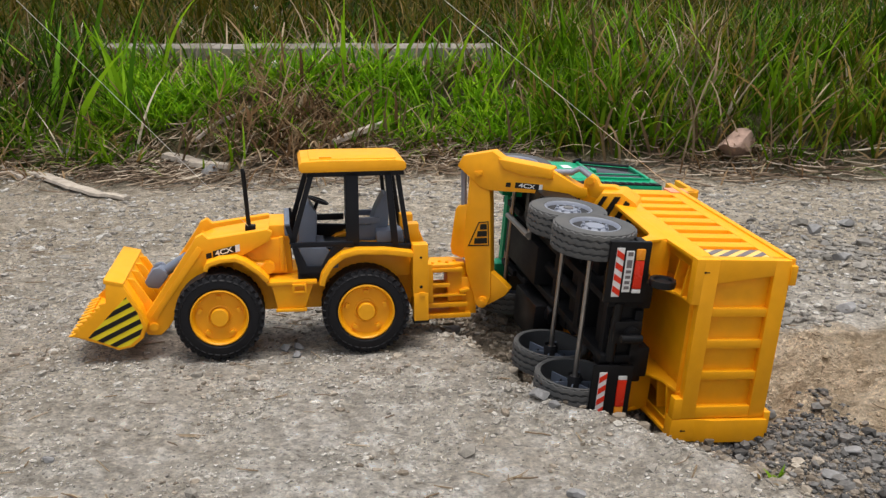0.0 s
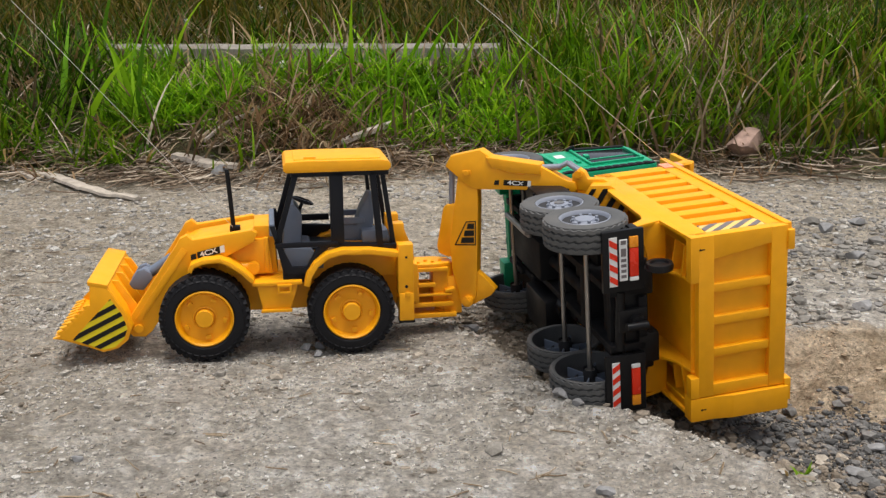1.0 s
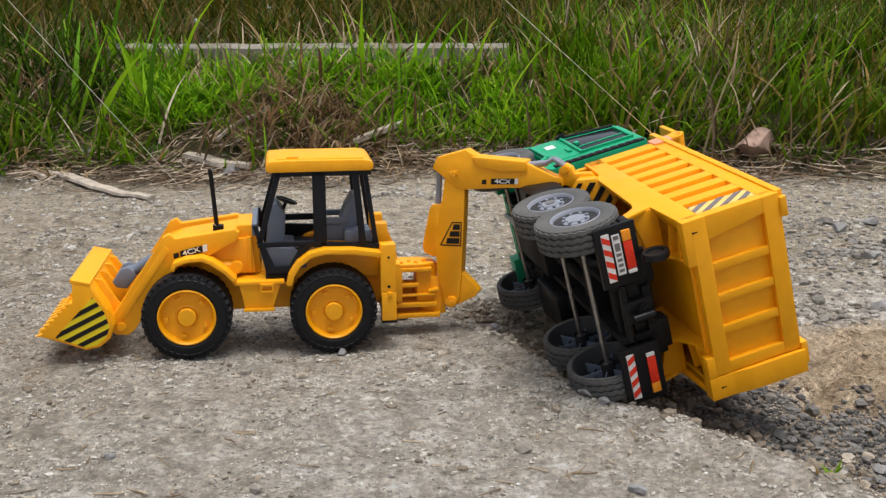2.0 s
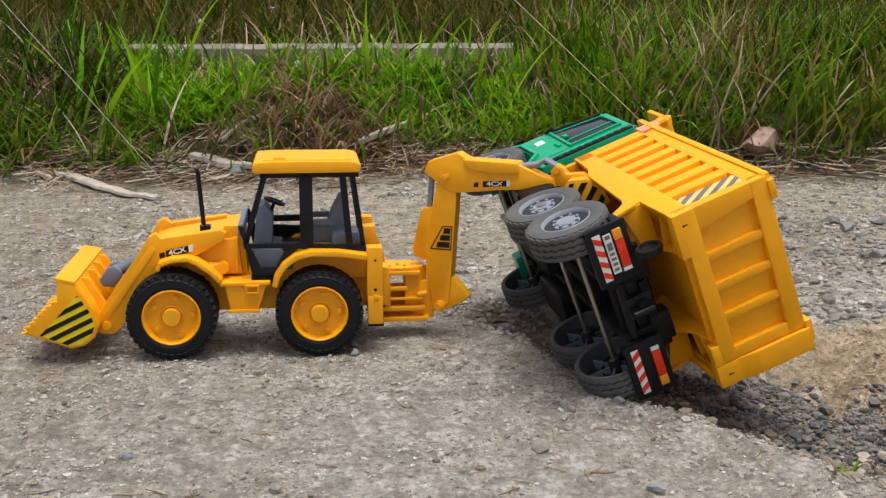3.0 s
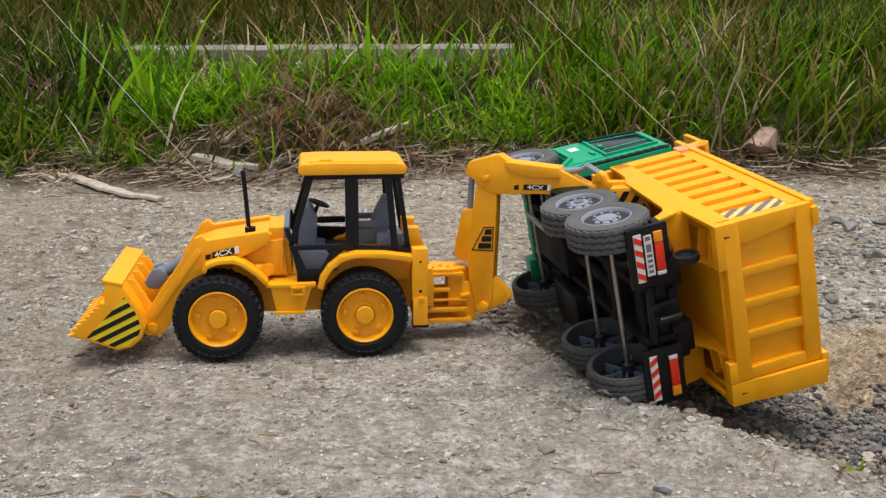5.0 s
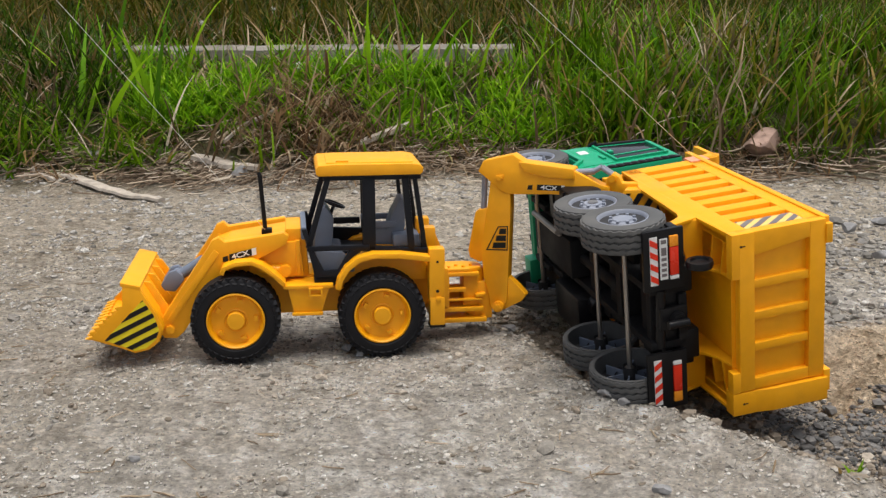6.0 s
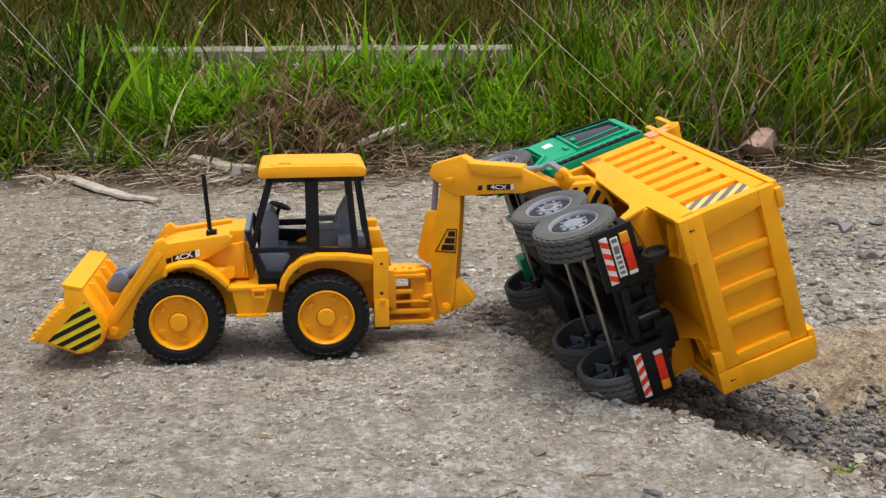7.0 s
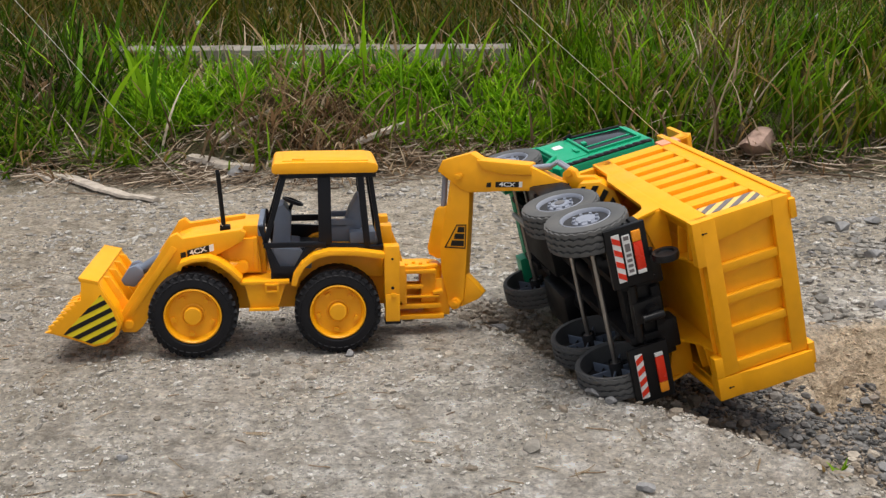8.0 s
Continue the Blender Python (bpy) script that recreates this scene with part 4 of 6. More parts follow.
step = part("step", joined(slab([(0.060, 0.090), (0.067, 0.055), (0.0975, 0.054), (0.109, 0.089)], 0.012, 0.052, "y", 0.0015), box(0.056, 0.112, 0.009, 0.05, 0.086, 0.0905, 0.001)), YELLOW, loader, "yellow step box under the cab door")
part("grip", joined(box(0.084, 0.1, 0.0065, 0.0095, 0.0845, 0.0875, 0.0006), box(0.084, 0.1, 0.0065, 0.0095, 0.0765, 0.079, 0.0006), box(0.084, 0.0865, 0.0065, 0.0095, 0.0775, 0.087, 0.0006), box(0.0975, 0.1, 0.0065, 0.0095, 0.0775, 0.087, 0.0006)), YELLOW, step)
part("grip", joined(slab([(0.065, 0.0575), (0.0645, 0.054), (0.0995, 0.0535), (0.1, 0.0575)], 0.008, 0.012, "y", 0.0008)), YELLOW, step)
part("exhaust", joined(rod((0.0375, 0.052, 0.146), (0.0335, 0.050, 0.215), 0.0026, 14), rod((0.0335, 0.050, 0.214), (0.0325, 0.0505, 0.2185), 0.0026, 14, 0.0021), box(0.033, 0.045, 0.047, 0.057, 0.144, 0.151, 0.0012)), BLACK, loader, "thin black exhaust pipe")
plate = part("sticker", slab([(-0.003, 0.1185), (0.0265, 0.1255), (0.0262, 0.1335), (-0.0032, 0.1265)], 0.0246, 0.026, "y", 0), STICKER_BLACK, near_arm, "black sticker with white lettering")
part("sticker", slab([(0.0222, 0.1246), (0.0272, 0.1258), (0.0269, 0.1338), (0.0219, 0.1326)], 0.0243, 0.0255, "y", 0), WHITE, near_arm)
part("sticker", slab([(-0.0105, 0.1175), (-0.0045, 0.1189), (-0.0048, 0.1250), (-0.0106, 0.1236)], 0.0254, 0.026, "y", 0), STICKER_BLACK, near_arm)
lettering("4CX", 0.0084, near_arm, Matrix.Translation((0.0092, 0.0243, 0.1258)) @ Matrix.Rotation(radians(-13.5), 4, "Y") @ pose(0, 0, 0, 90, 0, 0), WHITE, "white model lettering", 1.22)

# cab
cab_y0, cab_y1 = 0.018, 0.120
cab = part("cab", joined(
    slab([(0.078, 0.155), (0.084, 0.135), (0.0935, 0.090), (0.116, 0.089), (0.128, 0.112), (0.135, 0.120), (0.145, 0.127), (0.2215, 0.122), (0.2225, 0.128), (0.152, 0.1335), (0.134, 0.1335), (0.118, 0.105), (0.102, 0.105), (0.0895, 0.134), (0.084, 0.155)], cab_y0, cab_y0 + 0.005, "y", 0.0008),
    slab([(0.0835, 0.1285), (0.084, 0.1345), (0.1545, 0.1345), (0.1545, 0.1285)], cab_y0 - 0.0008, cab_y0 + 0.004, "y", 0.0008),
    slab([(0.078, 0.155), (0.084, 0.135), (0.0935, 0.090), (0.118, 0.089), (0.150, 0.127), (0.2215, 0.122), (0.2225, 0.128), (0.152, 0.1335), (0.092, 0.137), (0.086, 0.157)], cab_y1 - 0.005, cab_y1, "y", 0.0008),
    box(0.091, 0.118, cab_y0, cab_y1, 0.086, 0.098, 0.001), box(0.118, 0.222, 0.045, 0.105, 0.110, 0.121, 0.001)), CAB_BLACK, loader, "black plastic cab shell with open windows")


def pillar(a, b, w, y, t=0.0055):
    (xa, za), (xb, zb) = a, b
    return part("pillar", slab([(xa - w / 2, za), (xb - w / 2, zb), (xb + w / 2, zb), (xa + w / 2, za)], y, y + t, "y", 0.0009), CAB_BLACK, cab)


for y in (cab_y0, cab_y1 - 0.0055):
    pillar((0.0855, 0.133), (0.110, 0.2165), 0.0065, y)
    pillar((0.1545, 0.128), (0.1545, 0.2165), 0.0150 if y < 0.05 else 0.0060, y)
    pillar((0.2035, 0.122), (0.1955, 0.2165), 0.0078 if y < 0.05 else 0.0045, y)
    pillar((0.2195, 0.122), (0.2070, 0.2165), 0.0055, y + (0.006 if y < 0.05 else -0.006))
for y in (cab_y0, cab_y1 - 0.006):
    part("window_rail", box(0.104, 0.214, y, y + 0.006, 0.2115, 0.2185, 0.0008), CAB_BLACK, cab)
for x0, x1, z0, z1 in ((0.1045, 0.112, 0.212, 0.218), (0.203, 0.211, 0.212, 0.218), (0.216, 0.222, 0.1215, 0.1285)):
    part("cross_rail", box(x0, x1, cab_y0 + 0.005, cab_y1 - 0.005, z0, z1, 0.0008), CAB_BLACK, cab)
roof = slab([(0.0990, 0.2175), (0.0960, 0.2200), (0.0960, 0.2260), (0.0990, 0.2300), (0.118, 0.2310), (0.203, 0.2305), (0.2130, 0.2290), (0.2165, 0.2255), (0.2160, 0.2200), (0.2130, 0.2175)], 0.014, 0.112, "y", 0.0013)
roof_ob = part("roof", roof, YELLOW, loader, "thick yellow cab roof")
part("roof_hatch", joined(slab([(0.108, 0.024), (0.203, 0.022), (0.2060, 0.026), (0.2060, 0.100), (0.203, 0.104), (0.108, 0.102)], 0.2285, 0.2318, "z", 0.0008), box(0.119, 0.133, 0.026, 0.034, 0.2310, 0.2338, 0.0008)), YELLOW, roof_ob)
part("dashboard", joined(slab([(0.090, 0.105), (0.098, 0.170), (0.107, 0.174), (0.116, 0.160), (0.113, 0.105)], 0.055, 0.095, "y", 0.002), slab([(0.094, 0.098), (0.094, 0.125), (0.124, 0.122), (0.138, 0.108), (0.138, 0.098)], 0.034, 0.108, "y", 0.0015), box(0.0775, 0.084, 0.022, 0.116, 0.142, 0.157, 0.002)), GREY, loader, "grey plastic dashboard and floor")
wheel_bm = bmesh.new()
for i in range(24):
    a0, a1 = 2 * math.pi * i / 24, 2 * math.pi * (i + 1) / 24
    sub = rod((0.012 * math.cos(a0), 0.012 * math.sin(a0), 0), (0.012 * math.cos(a1), 0.012 * math.sin(a1), 0), 0.0014, 8)
    wheel_bm = joined(wheel_bm, sub)
wheel_bm = joined(wheel_bm, box(-0.012, 0.012, -0.002, 0.002, -0.001, 0.001, 0.0004), rod((0, 0, 0), (0, 0, -0.02), 0.0022, 10))
part("steering_wheel", moved(wheel_bm, Matrix.Translation((0.118, 0.072, 0.174)) @ Matrix.Rotation(radians(22), 4, "Y")), CAB_BLACK, loader)
part("seat", joined(slab([(0.160, 0.126), (0.158, 0.143), (0.162, 0.147), (0.178, 0.146), (0.184, 0.164), (0.194, 0.183), (0.2, 0.181), (0.199, 0.148), (0.195, 0.126)], 0.052, 0.086, "y", 0.0025), box(0.150, 0.188, 0.048, 0.054, 0.148, 0.155, 0.001), box(0.150, 0.188, 0.096, 0.102, 0.148, 0.155, 0.001), box(0.183, 0.214, 0.035, 0.062, 0.127, 0.142, 0.003), box(0.205, 0.216, 0.04, 0.11, 0.125, 0.133, 0.001)), GREY, loader, "grey plastic driver seat with armrests")
part("crossbar", box(0.100, 0.150, 0.113, 0.117, 0.140, 0.148, 0.0008), CAB_BLACK, cab)

# rear frame, stabiliser legs and swing linkage
for y0, y1 in ((0.006, 0.024), (0.126, 0.144)):
    leg = part("stabiliser_leg", joined(box(0.2215, 0.2395, y0, y1, 0.066, 0.1295, 0.0012), box(0.2225, 0.2395, y0 - 0.001, y1 - 0.002, 0.036, 0.070, 0.001), box(0.229, 0.235, y0 - 0.003, y0, 0.066, 0.0715, 0.0008)), YELLOW, loader, "yellow stabiliser leg")
    part("foot_pad", box(0.222, 0.2405, y0, y1, 0.0325, 0.0365, 0.0008), BLACK, leg)
    # solid black discs imitate the dark inside of the pin holes
    for z, r in ((0.078, 0.0019), (0.114, 0.0015)):
        part("pin_hole_disc", rod((0.231, y0 - 0.0004, z), (0.231, y0 + 0.001, z), r, 10), STICKER_BLACK, leg)
part("rear_frame", joined(box(0.222, 0.238, 0.02, 0.13, 0.085, 0.104, 0.0015), box(0.224, 0.234, 0.03, 0.12, 0.04, 0.054, 0.0015), box(0.217, 0.233, 0.038, 0.056, 0.118, 0.148, 0.0012), box(0.217, 0.233, 0.094, 0.112, 0.118, 0.148, 0.0012), slab([(0.233, 0.142), (0.228, 0.110), (0.246, 0.100), (0.243, 0.116)], 0.044, 0.048, "y", 0.0008)), YELLOW, loader)
bracket = part("swing_bracket", box(0.236, 0.243, 0.050, 0.100, 0.022, 0.0865, 0.001), YELLOW, loader, "yellow swing bracket with stacked plates")
for z0, z1, x1 in ((0.0815, 0.0865, 0.288), (0.036, 0.042, 0.294), (0.022, 0.028, 0.298)):
    part("bracket_plate", box(0.2425, x1, 0.053, 0.097, z0, z1, 0.001), YELLOW, bracket)
part("bracket_post", box(0.270, 0.288, 0.060, 0.090, 0.042, 0.0815, 0.0015), YELLOW, bracket)
for x0, x1, y0, y1, z0, z1 in ((0.243, 0.272, 0.053, 0.060, 0.062, 0.067), (0.243, 0.292, 0.053, 0.060, 0.050, 0.053), (0.246, 0.252, 0.053, 0.058, 0.042, 0.0815), (0.243, 0.272, 0.088, 0.092, 0.072, 0.0815), (0.243, 0.272, 0.088, 0.092, 0.042, 0.062)):
    part("bracket_web", box(x0, x1, y0, y1, z0, z1, 0.0008), YELLOW, bracket)
part("bracket_lip", slab([(0.284, 0.0535), (0.296, 0.0555), (0.296, 0.0595), (0.284, 0.0575)], 0.053, 0.097, "y", 0.0008), YELLOW, bracket)
part("slew_pin", rod((0.286, MID, 0.021), (0.286, MID, 0.0885), 0.0115, 20, bev=0.001), YELLOW, bracket)
part("boom_foot", box(0.284, 0.306, 0.062, 0.089, 0.024, 0.072, 0.001), YELLOW, bracket)
part("slew_plate", slab([(0.242, 0.055), (0.276, 0.055), (0.291, 0.062), (0.294, 0.075), (0.291, 0.088), (0.276, 0.095), (0.242, 0.095)], 0.0865, 0.091, "z", 0.001), YELLOW, loader)
for x, y in ((0.252, 0.062), (0.262, 0.070), (0.270, 0.064), (0.280, 0.070)):
    part("plate_pin", rod((x, y, 0.0905), (x, y, 0.0935), 0.0022, 12, bev=0.0005), YELLOW, loader)

mould[0] = REACH
# boom: upright post hinged at its foot, and the dipper hinged at its top
PIN, BEND = REACH @ Vector((0.316, MID, 0.024)), REACH @ Vector((0.314, MID, 0.188))
post = [(0.306, 0.022), (0.3045, 0.034), (0.296, 0.064), (0.2925, 0.100), (0.2985, 0.148), (0.3035, 0.196), (0.3275, 0.196), (0.3285, 0.150), (0.3275, 0.060), (0.3265, 0.030), (0.3225, 0.0185), (0.311, 0.016)]
boom = part("boom", joined(slab(post, 0.0655, 0.0845, "y", 0.0015), slab([(0.3255, 0.064), (0.340, 0.050), (0.3505, 0.038), (0.345, 0.030), (0.322, 0.0175), (0.316, 0.030)], 0.068, 0.082, "y", 0.0015), rod((0.3165, 0.060, 0.0235), (0.3165, 0.090, 0.0235), 0.0072, 20, bev=0.001), rod((0.3165, 0.058, 0.0235), (0.3165, 0.061, 0.0235), 0.0042, 14, bev=0.0008), slab([(0.2775, 0.088), (0.2755, 0.098), (0.2835, 0.147), (0.287, 0.1515), (0.302, 0.1525), (0.302, 0.085), (0.29, 0.082)], 0.0675, 0.0825, "y", 0.002)), YELLOW, loader, "upright yellow backhoe boom")
part("cylinder_rod", rod((0.2925, MID, 0.150), (0.2935, MID, 0.202), 0.0036, 14), SILVER, boom, "grey plastic cylinder rod")
logo = [(0.2990, 0.0985), (0.3262, 0.0978), (0.3260, 0.1300), (0.3135, 0.1296)]
logo_in = [(0.3013, 0.0999), (0.3250, 0.0993), (0.3248, 0.1287), (0.3143, 0.1283)]
part("badge", joined(*[slab([logo[i], logo[(i + 1) % 4], logo_in[(i + 1) % 4], logo_in[i]], 0.0650, 0.0655, "y", 0) for i in range(4)]), STICKER_BLACK, boom, "black outlined maker badge")
for i, (z0, z1) in enumerate(((0.1012, 0.1085), (0.1104, 0.1176), (0.1195, 0.1266))):
    part("badge_bar", slab([(0.3070 + 0.0038 * i, z0), (0.3238, z0), (0.3238, z1), (0.3082 + 0.0038 * i, z1)], 0.0650, 0.0655, "y", 0), STICKER_BLACK, boom)

HB = 0.044
dip = [(0.2885, 0.2040), (0.2960, 0.2165), (0.3330, 0.2200), (0.3450, 0.2095), (0.4050, 0.1905), (0.4360, 0.1690), (0.4460, 0.1660), (0.4470, 0.1560), (0.4420, 0.1530), (0.3780, 0.1640), (0.3260, 0.1700), (0.3150, 0.1760)]
dipper = part("dipper_arm", joined(slab(dip, 0.064, 0.086, "y", 0.0016), slab([(0.340, 0.2105), (0.4055, 0.1930), (0.4060, 0.1800), (0.372, 0.1860), (0.346, 0.1965)], 0.061, 0.089, "y", 0.002), rod((0.315, 0.061, 0.192), (0.315, 0.089, 0.192), 0.0028, 12), box(0.310, 0.320, 0.062, 0.066, 0.190, 0.196, 0.001)), YELLOW, loader, "yellow dipper arm reaching over the truck")
part("cylinder_rod", joined(rod((0.404, MID, 0.187), (0.428, MID, 0.1855), 0.0042, 12), rod((0.427, 0.070, 0.186), (0.436, 0.070, 0.190), 0.003, 10), rod((0.436, 0.070, 0.190), (0.452, 0.070, 0.176), 0.0026, 10), rod((0.427, 0.080, 0.186), (0.436, 0.080, 0.190), 0.003, 10), rod((0.436, 0.080, 0.190), (0.452, 0.080, 0.176), 0.0026, 10)), SILVER, dipper, "silver-grey cylinder rod and link")
part("knuckle", joined(slab([(0.440, 0.158), (0.442, 0.176), (0.450, 0.182), (0.457, 0.176), (0.460, 0.168), (0.478, 0.166), (0.486, 0.160), (0.480, 0.148), (0.464, 0.150)], 0.067, 0.083, "y", 0.0015), rod((0.449, 0.064, 0.175), (0.449, 0.086, 0.175), 0.005, 16, bev=0.0008)), YELLOW, dipper)
hoe_bucket = [(0.457, 0.150), (0.466, 0.163), (0.489, 0.161), (0.505, 0.148), (0.511, 0.131), (0.500, 0.120), (0.474, 0.130), (0.460, 0.139)]
digger = part("digging_bucket", joined(slab(hoe_bucket, HB, HB + 0.004, "y", 0.0008), slab(hoe_bucket, 0.088, 0.092, "y", 0.0008), slab([(0.464, 0.160), (0.466, 0.163), (0.489, 0.161), (0.505, 0.148), (0.511, 0.131), (0.507, 0.131), (0.501, 0.147), (0.487, 0.157)], HB + 0.003, 0.089, "y", 0.0006)), YELLOW, dipper, "small yellow digging bucket with hazard stripes")
hazard([(0.461, 0.149), (0.468, 0.159), (0.488, 0.157), (0.501, 0.146), (0.507, 0.131), (0.499, 0.124), (0.475, 0.134)], [(-0.575, -0.566), (-0.600, -0.588), (-0.625, -0.613), (-0.650, -0.638), (-0.675, -0.663), (-0.700, -0.688)], 1.55, HB - 0.0007, HB, digger, STICKER_BLACK)
part("sticker", slab([(0.3595, 0.1718), (0.3910, 0.1670), (0.3920, 0.1738), (0.3605, 0.1786)], 0.0634, 0.064, "y", 0), STICKER_BLACK, dipper, "black sticker with white lettering")
part("sticker", slab([(0.3885, 0.1674), (0.3925, 0.1668), (0.3935, 0.1736), (0.3895, 0.1742)], 0.0631, 0.0636, "y", 0), WHITE, dipper)
part("sticker", slab([(0.3480, 0.1738), (0.3540, 0.1729), (0.3548, 0.1788), (0.3495, 0.1790)], 0.0634, 0.064, "y", 0), STICKER_BLACK, dipper)
lettering("4CX", 0.0074, dipper, Matrix.Translation((0.3745, 0.0632, 0.1728)) @ Matrix.Rotation(radians(8.7), 4, "Y") @ pose(0, 0, 0, 90, 0, 0), WHITE, "white model lettering", 1.40)

mould[0] = BED
# ---- toy tipper truck, lying on its side ----
# its own space: x to its right, y forward, z up; the rear axle is at y = 0.07
truck = thing("tipper_truck", "toy truck, yellow tipper bed, green cab, lying on its side", "toy truck")
BY, BL, ZB, ZT, HW = -0.009, 0.2560, 0.1100, 0.2070, 0.0950


def slatted_side(x0, x1):
    """Side wall of the bed with a sunk field and upright ribs."""
    s = 1 if x1 > x0 else -1
    wall = part("bed_side", joined(box(x0 + s * 0.0052, x1, BY, BL, ZB, ZT, 0.0008), box(x0, x1, BY, BL, ZB, ZB + 0.019, 0.001), box(x0, x1, BY, BL, ZT - 0.016, ZT, 0.001), box(x0, x1, BY, BY + 0.012, ZB, ZT, 0.001), box(x0, x1, BL - 0.020, BL, ZB, ZT, 0.001)), YELLOW, truck, "yellow ribbed side wall of the bed")
    first, slot = BY + 0.034, 0.0098
    rib = (BL - 0.020 - first - 8 * slot) / 7
    for i in range(7):
        y = first + slot + i * (slot + rib)
        part("rib", slab([(x0 + s * 0.006, y), (x0 + s * 0.0004, y + 0.0006), (x0 + s * 0.0004, y + rib - 0.003), (x0 + s * 0.006, y + rib)], ZB + 0.018, ZT - 0.015, "z", 0.0005), YELLOW, wall)
    za, zb = ZB + 0.0192, ZT - 0.0162
    ya, yb = BY + 0.0122, first - 0.0005
    part("sticker", box(x0 + s * 0.0004, x0 + s * 0.006, ya, yb, za, zb, 0), PALE_STRIPE, wall, "pale sticker with grey slanting stripes")
    for i in range(-2, 4):
        z = za + 0.0055 + i * 0.0185
        quad = [(ya, z), (yb, z + 0.0262), (yb, z + 0.0352), (ya, z + 0.0090)]
        for lim, sign in ((za, 1), (zb, -1)):
            cut = []
            for j, p in enumerate(quad):
                q = quad[(j + 1) % len(quad)]
                fp, fq = (p[1] - lim) * sign, (q[1] - lim) * sign
                if fp >= 0:
                    cut.append(p)
                if fp * fq < 0:
                    k = fp / (fp - fq)
                    cut.append((p[0] + (q[0] - p[0]) * k, p[1] + (q[1] - p[1]) * k))
            quad = cut
        if len(quad) > 2:
            part("stripe", slab(quad, x0, x0 + s * 0.0005, "x", 0), GREY_STRIPE, wall)
    return wall


slatted_side(-HW, -HW + 0.013)
slatted_side(HW, HW - 0.013)
bed = part("bed", joined(slab([(BY + 0.008, ZB + 0.0205), (BY + 0.008, ZB + 0.010), (0.160, ZB + 0.010), (BL - 0.03, 0.102), (BL, 0.104), (BL, ZB + 0.0205)], -0.046, 0.046, "x", 0.001)), YELLOW, truck, "yellow tipping bed with raised floor")
part("rear_slope", slab([(BY + 0.008, ZB + 0.001), (BY + 0.034, ZB + 0.0195), (BY + 0.034, ZB + 0.022), (BY + 0.008, ZB + 0.006)], -HW + 0.006, HW - 0.006, "x", 0.0006), YELLOW, bed)
part("floor_plate", box(-HW + 0.004, HW - 0.004, BY + 0.012, BL - 0.006, ZB + 0.020, ZB + 0.023, 0.0008), YELLOW, bed)
part("front_wall", box(-HW + 0.004, HW - 0.004, BL - 0.006, BL + 0.002, 0.085, ZT, 0.001), YELLOW, bed)
for s in (-1, 1):
    part("bed_rim", box(s * (HW - 0.010), s * (HW + 0.002), BY, BL + 0.03, ZT - 0.002, ZT + 0.005, 0.001), YELLOW, bed)
part("canopy", joined(box(-HW, HW, BL - 0.002, BL + 0.055, ZT + 0.022, ZT + 0.028, 0.0012), slab([(BL - 0.006, ZT - 0.004), (BL - 0.006, ZT + 0.022), (BL + 0.006, ZT + 0.032), (BL + 0.018, ZT + 0.026), (BL + 0.004, ZT - 0.004)], -HW, -HW + 0.010, "x", 0.001), slab([(BL - 0.006, ZT - 0.004), (BL - 0.006, ZT + 0.022), (BL + 0.006, ZT + 0.032), (BL + 0.018, ZT + 0.026), (BL + 0.004, ZT - 0.004)], HW - 0.010, HW, "x", 0.001), box(-HW, HW, BL - 0.006, BL + 0.002, ZT - 0.004, ZT + 0.024, 0.001)), YELLOW, bed, "yellow headboard and canopy over the cab")
part("tape", box(-HW - 0.0012, -HW + 0.004, BL - 0.012, BL + 0.008, ZT - 0.014, ZT + 0.010, 0.0004), PINK, bed, "piece of pink tape holding the string")
for s in (-1, 1):
    for k in (0.024, 0.046):
        part("gusset", slab([(s * (HW - 0.004), ZB + 0.021), (s * 0.048, ZB + 0.021), (s * 0.048, ZB - 0.001), (s * (HW - 0.006), ZB + 0.004)], BY + k, BY + k + 0.003, "y", 0.0006), YELLOW, bed, "yellow bracing gusset under the bed")
    part("flange", joined(slab([(BY + 0.001, ZB + 0.002), (BY + 0.001, ZB - 0.002), (0.058, ZB - 0.005), (0.047, ZB - 0.038), (0.055, ZB - 0.040), (0.064, ZB - 0.026), (0.070, ZB - 0.019), (0.080, ZB - 0.0155), (0.185, ZB - 0.011), (0.205, ZB - 0.003), (BL, ZB - 0.001), (BL, ZB + 0.002)], s * (HW - 0.004), s * HW, "x", 0.0008), slab([(s * (HW - 0.002), ZB + 0.001), (s * 0.048, ZB + 0.001), (s * 0.048, ZB - 0.016), (s * (HW - 0.002), ZB - 0.028)], 0.056, 0.060, "y", 0.0006)), YELLOW, bed)
    part("sill_plate", slab([(BY + 0.007, ZB + 0.020), (BY + 0.007, ZB + 0.003), (0.026, ZB - 0.002), (0.040, ZB - 0.010), (0.056, ZB - 0.024), (0.110, ZB - 0.024), (0.130, ZB + 0.020)], s * 0.0462, s * 0.0492, "x", 0.0007), YELLOW, bed)
    part("gate_foot", box(s * 0.050, s * 0.050 + (0.0220 if s > 0 else -0.0458), BY - 0.0030, BY + 0.008, ZB - 0.0035, ZB + 0.0050, 0.0003), YELLOW, bed)

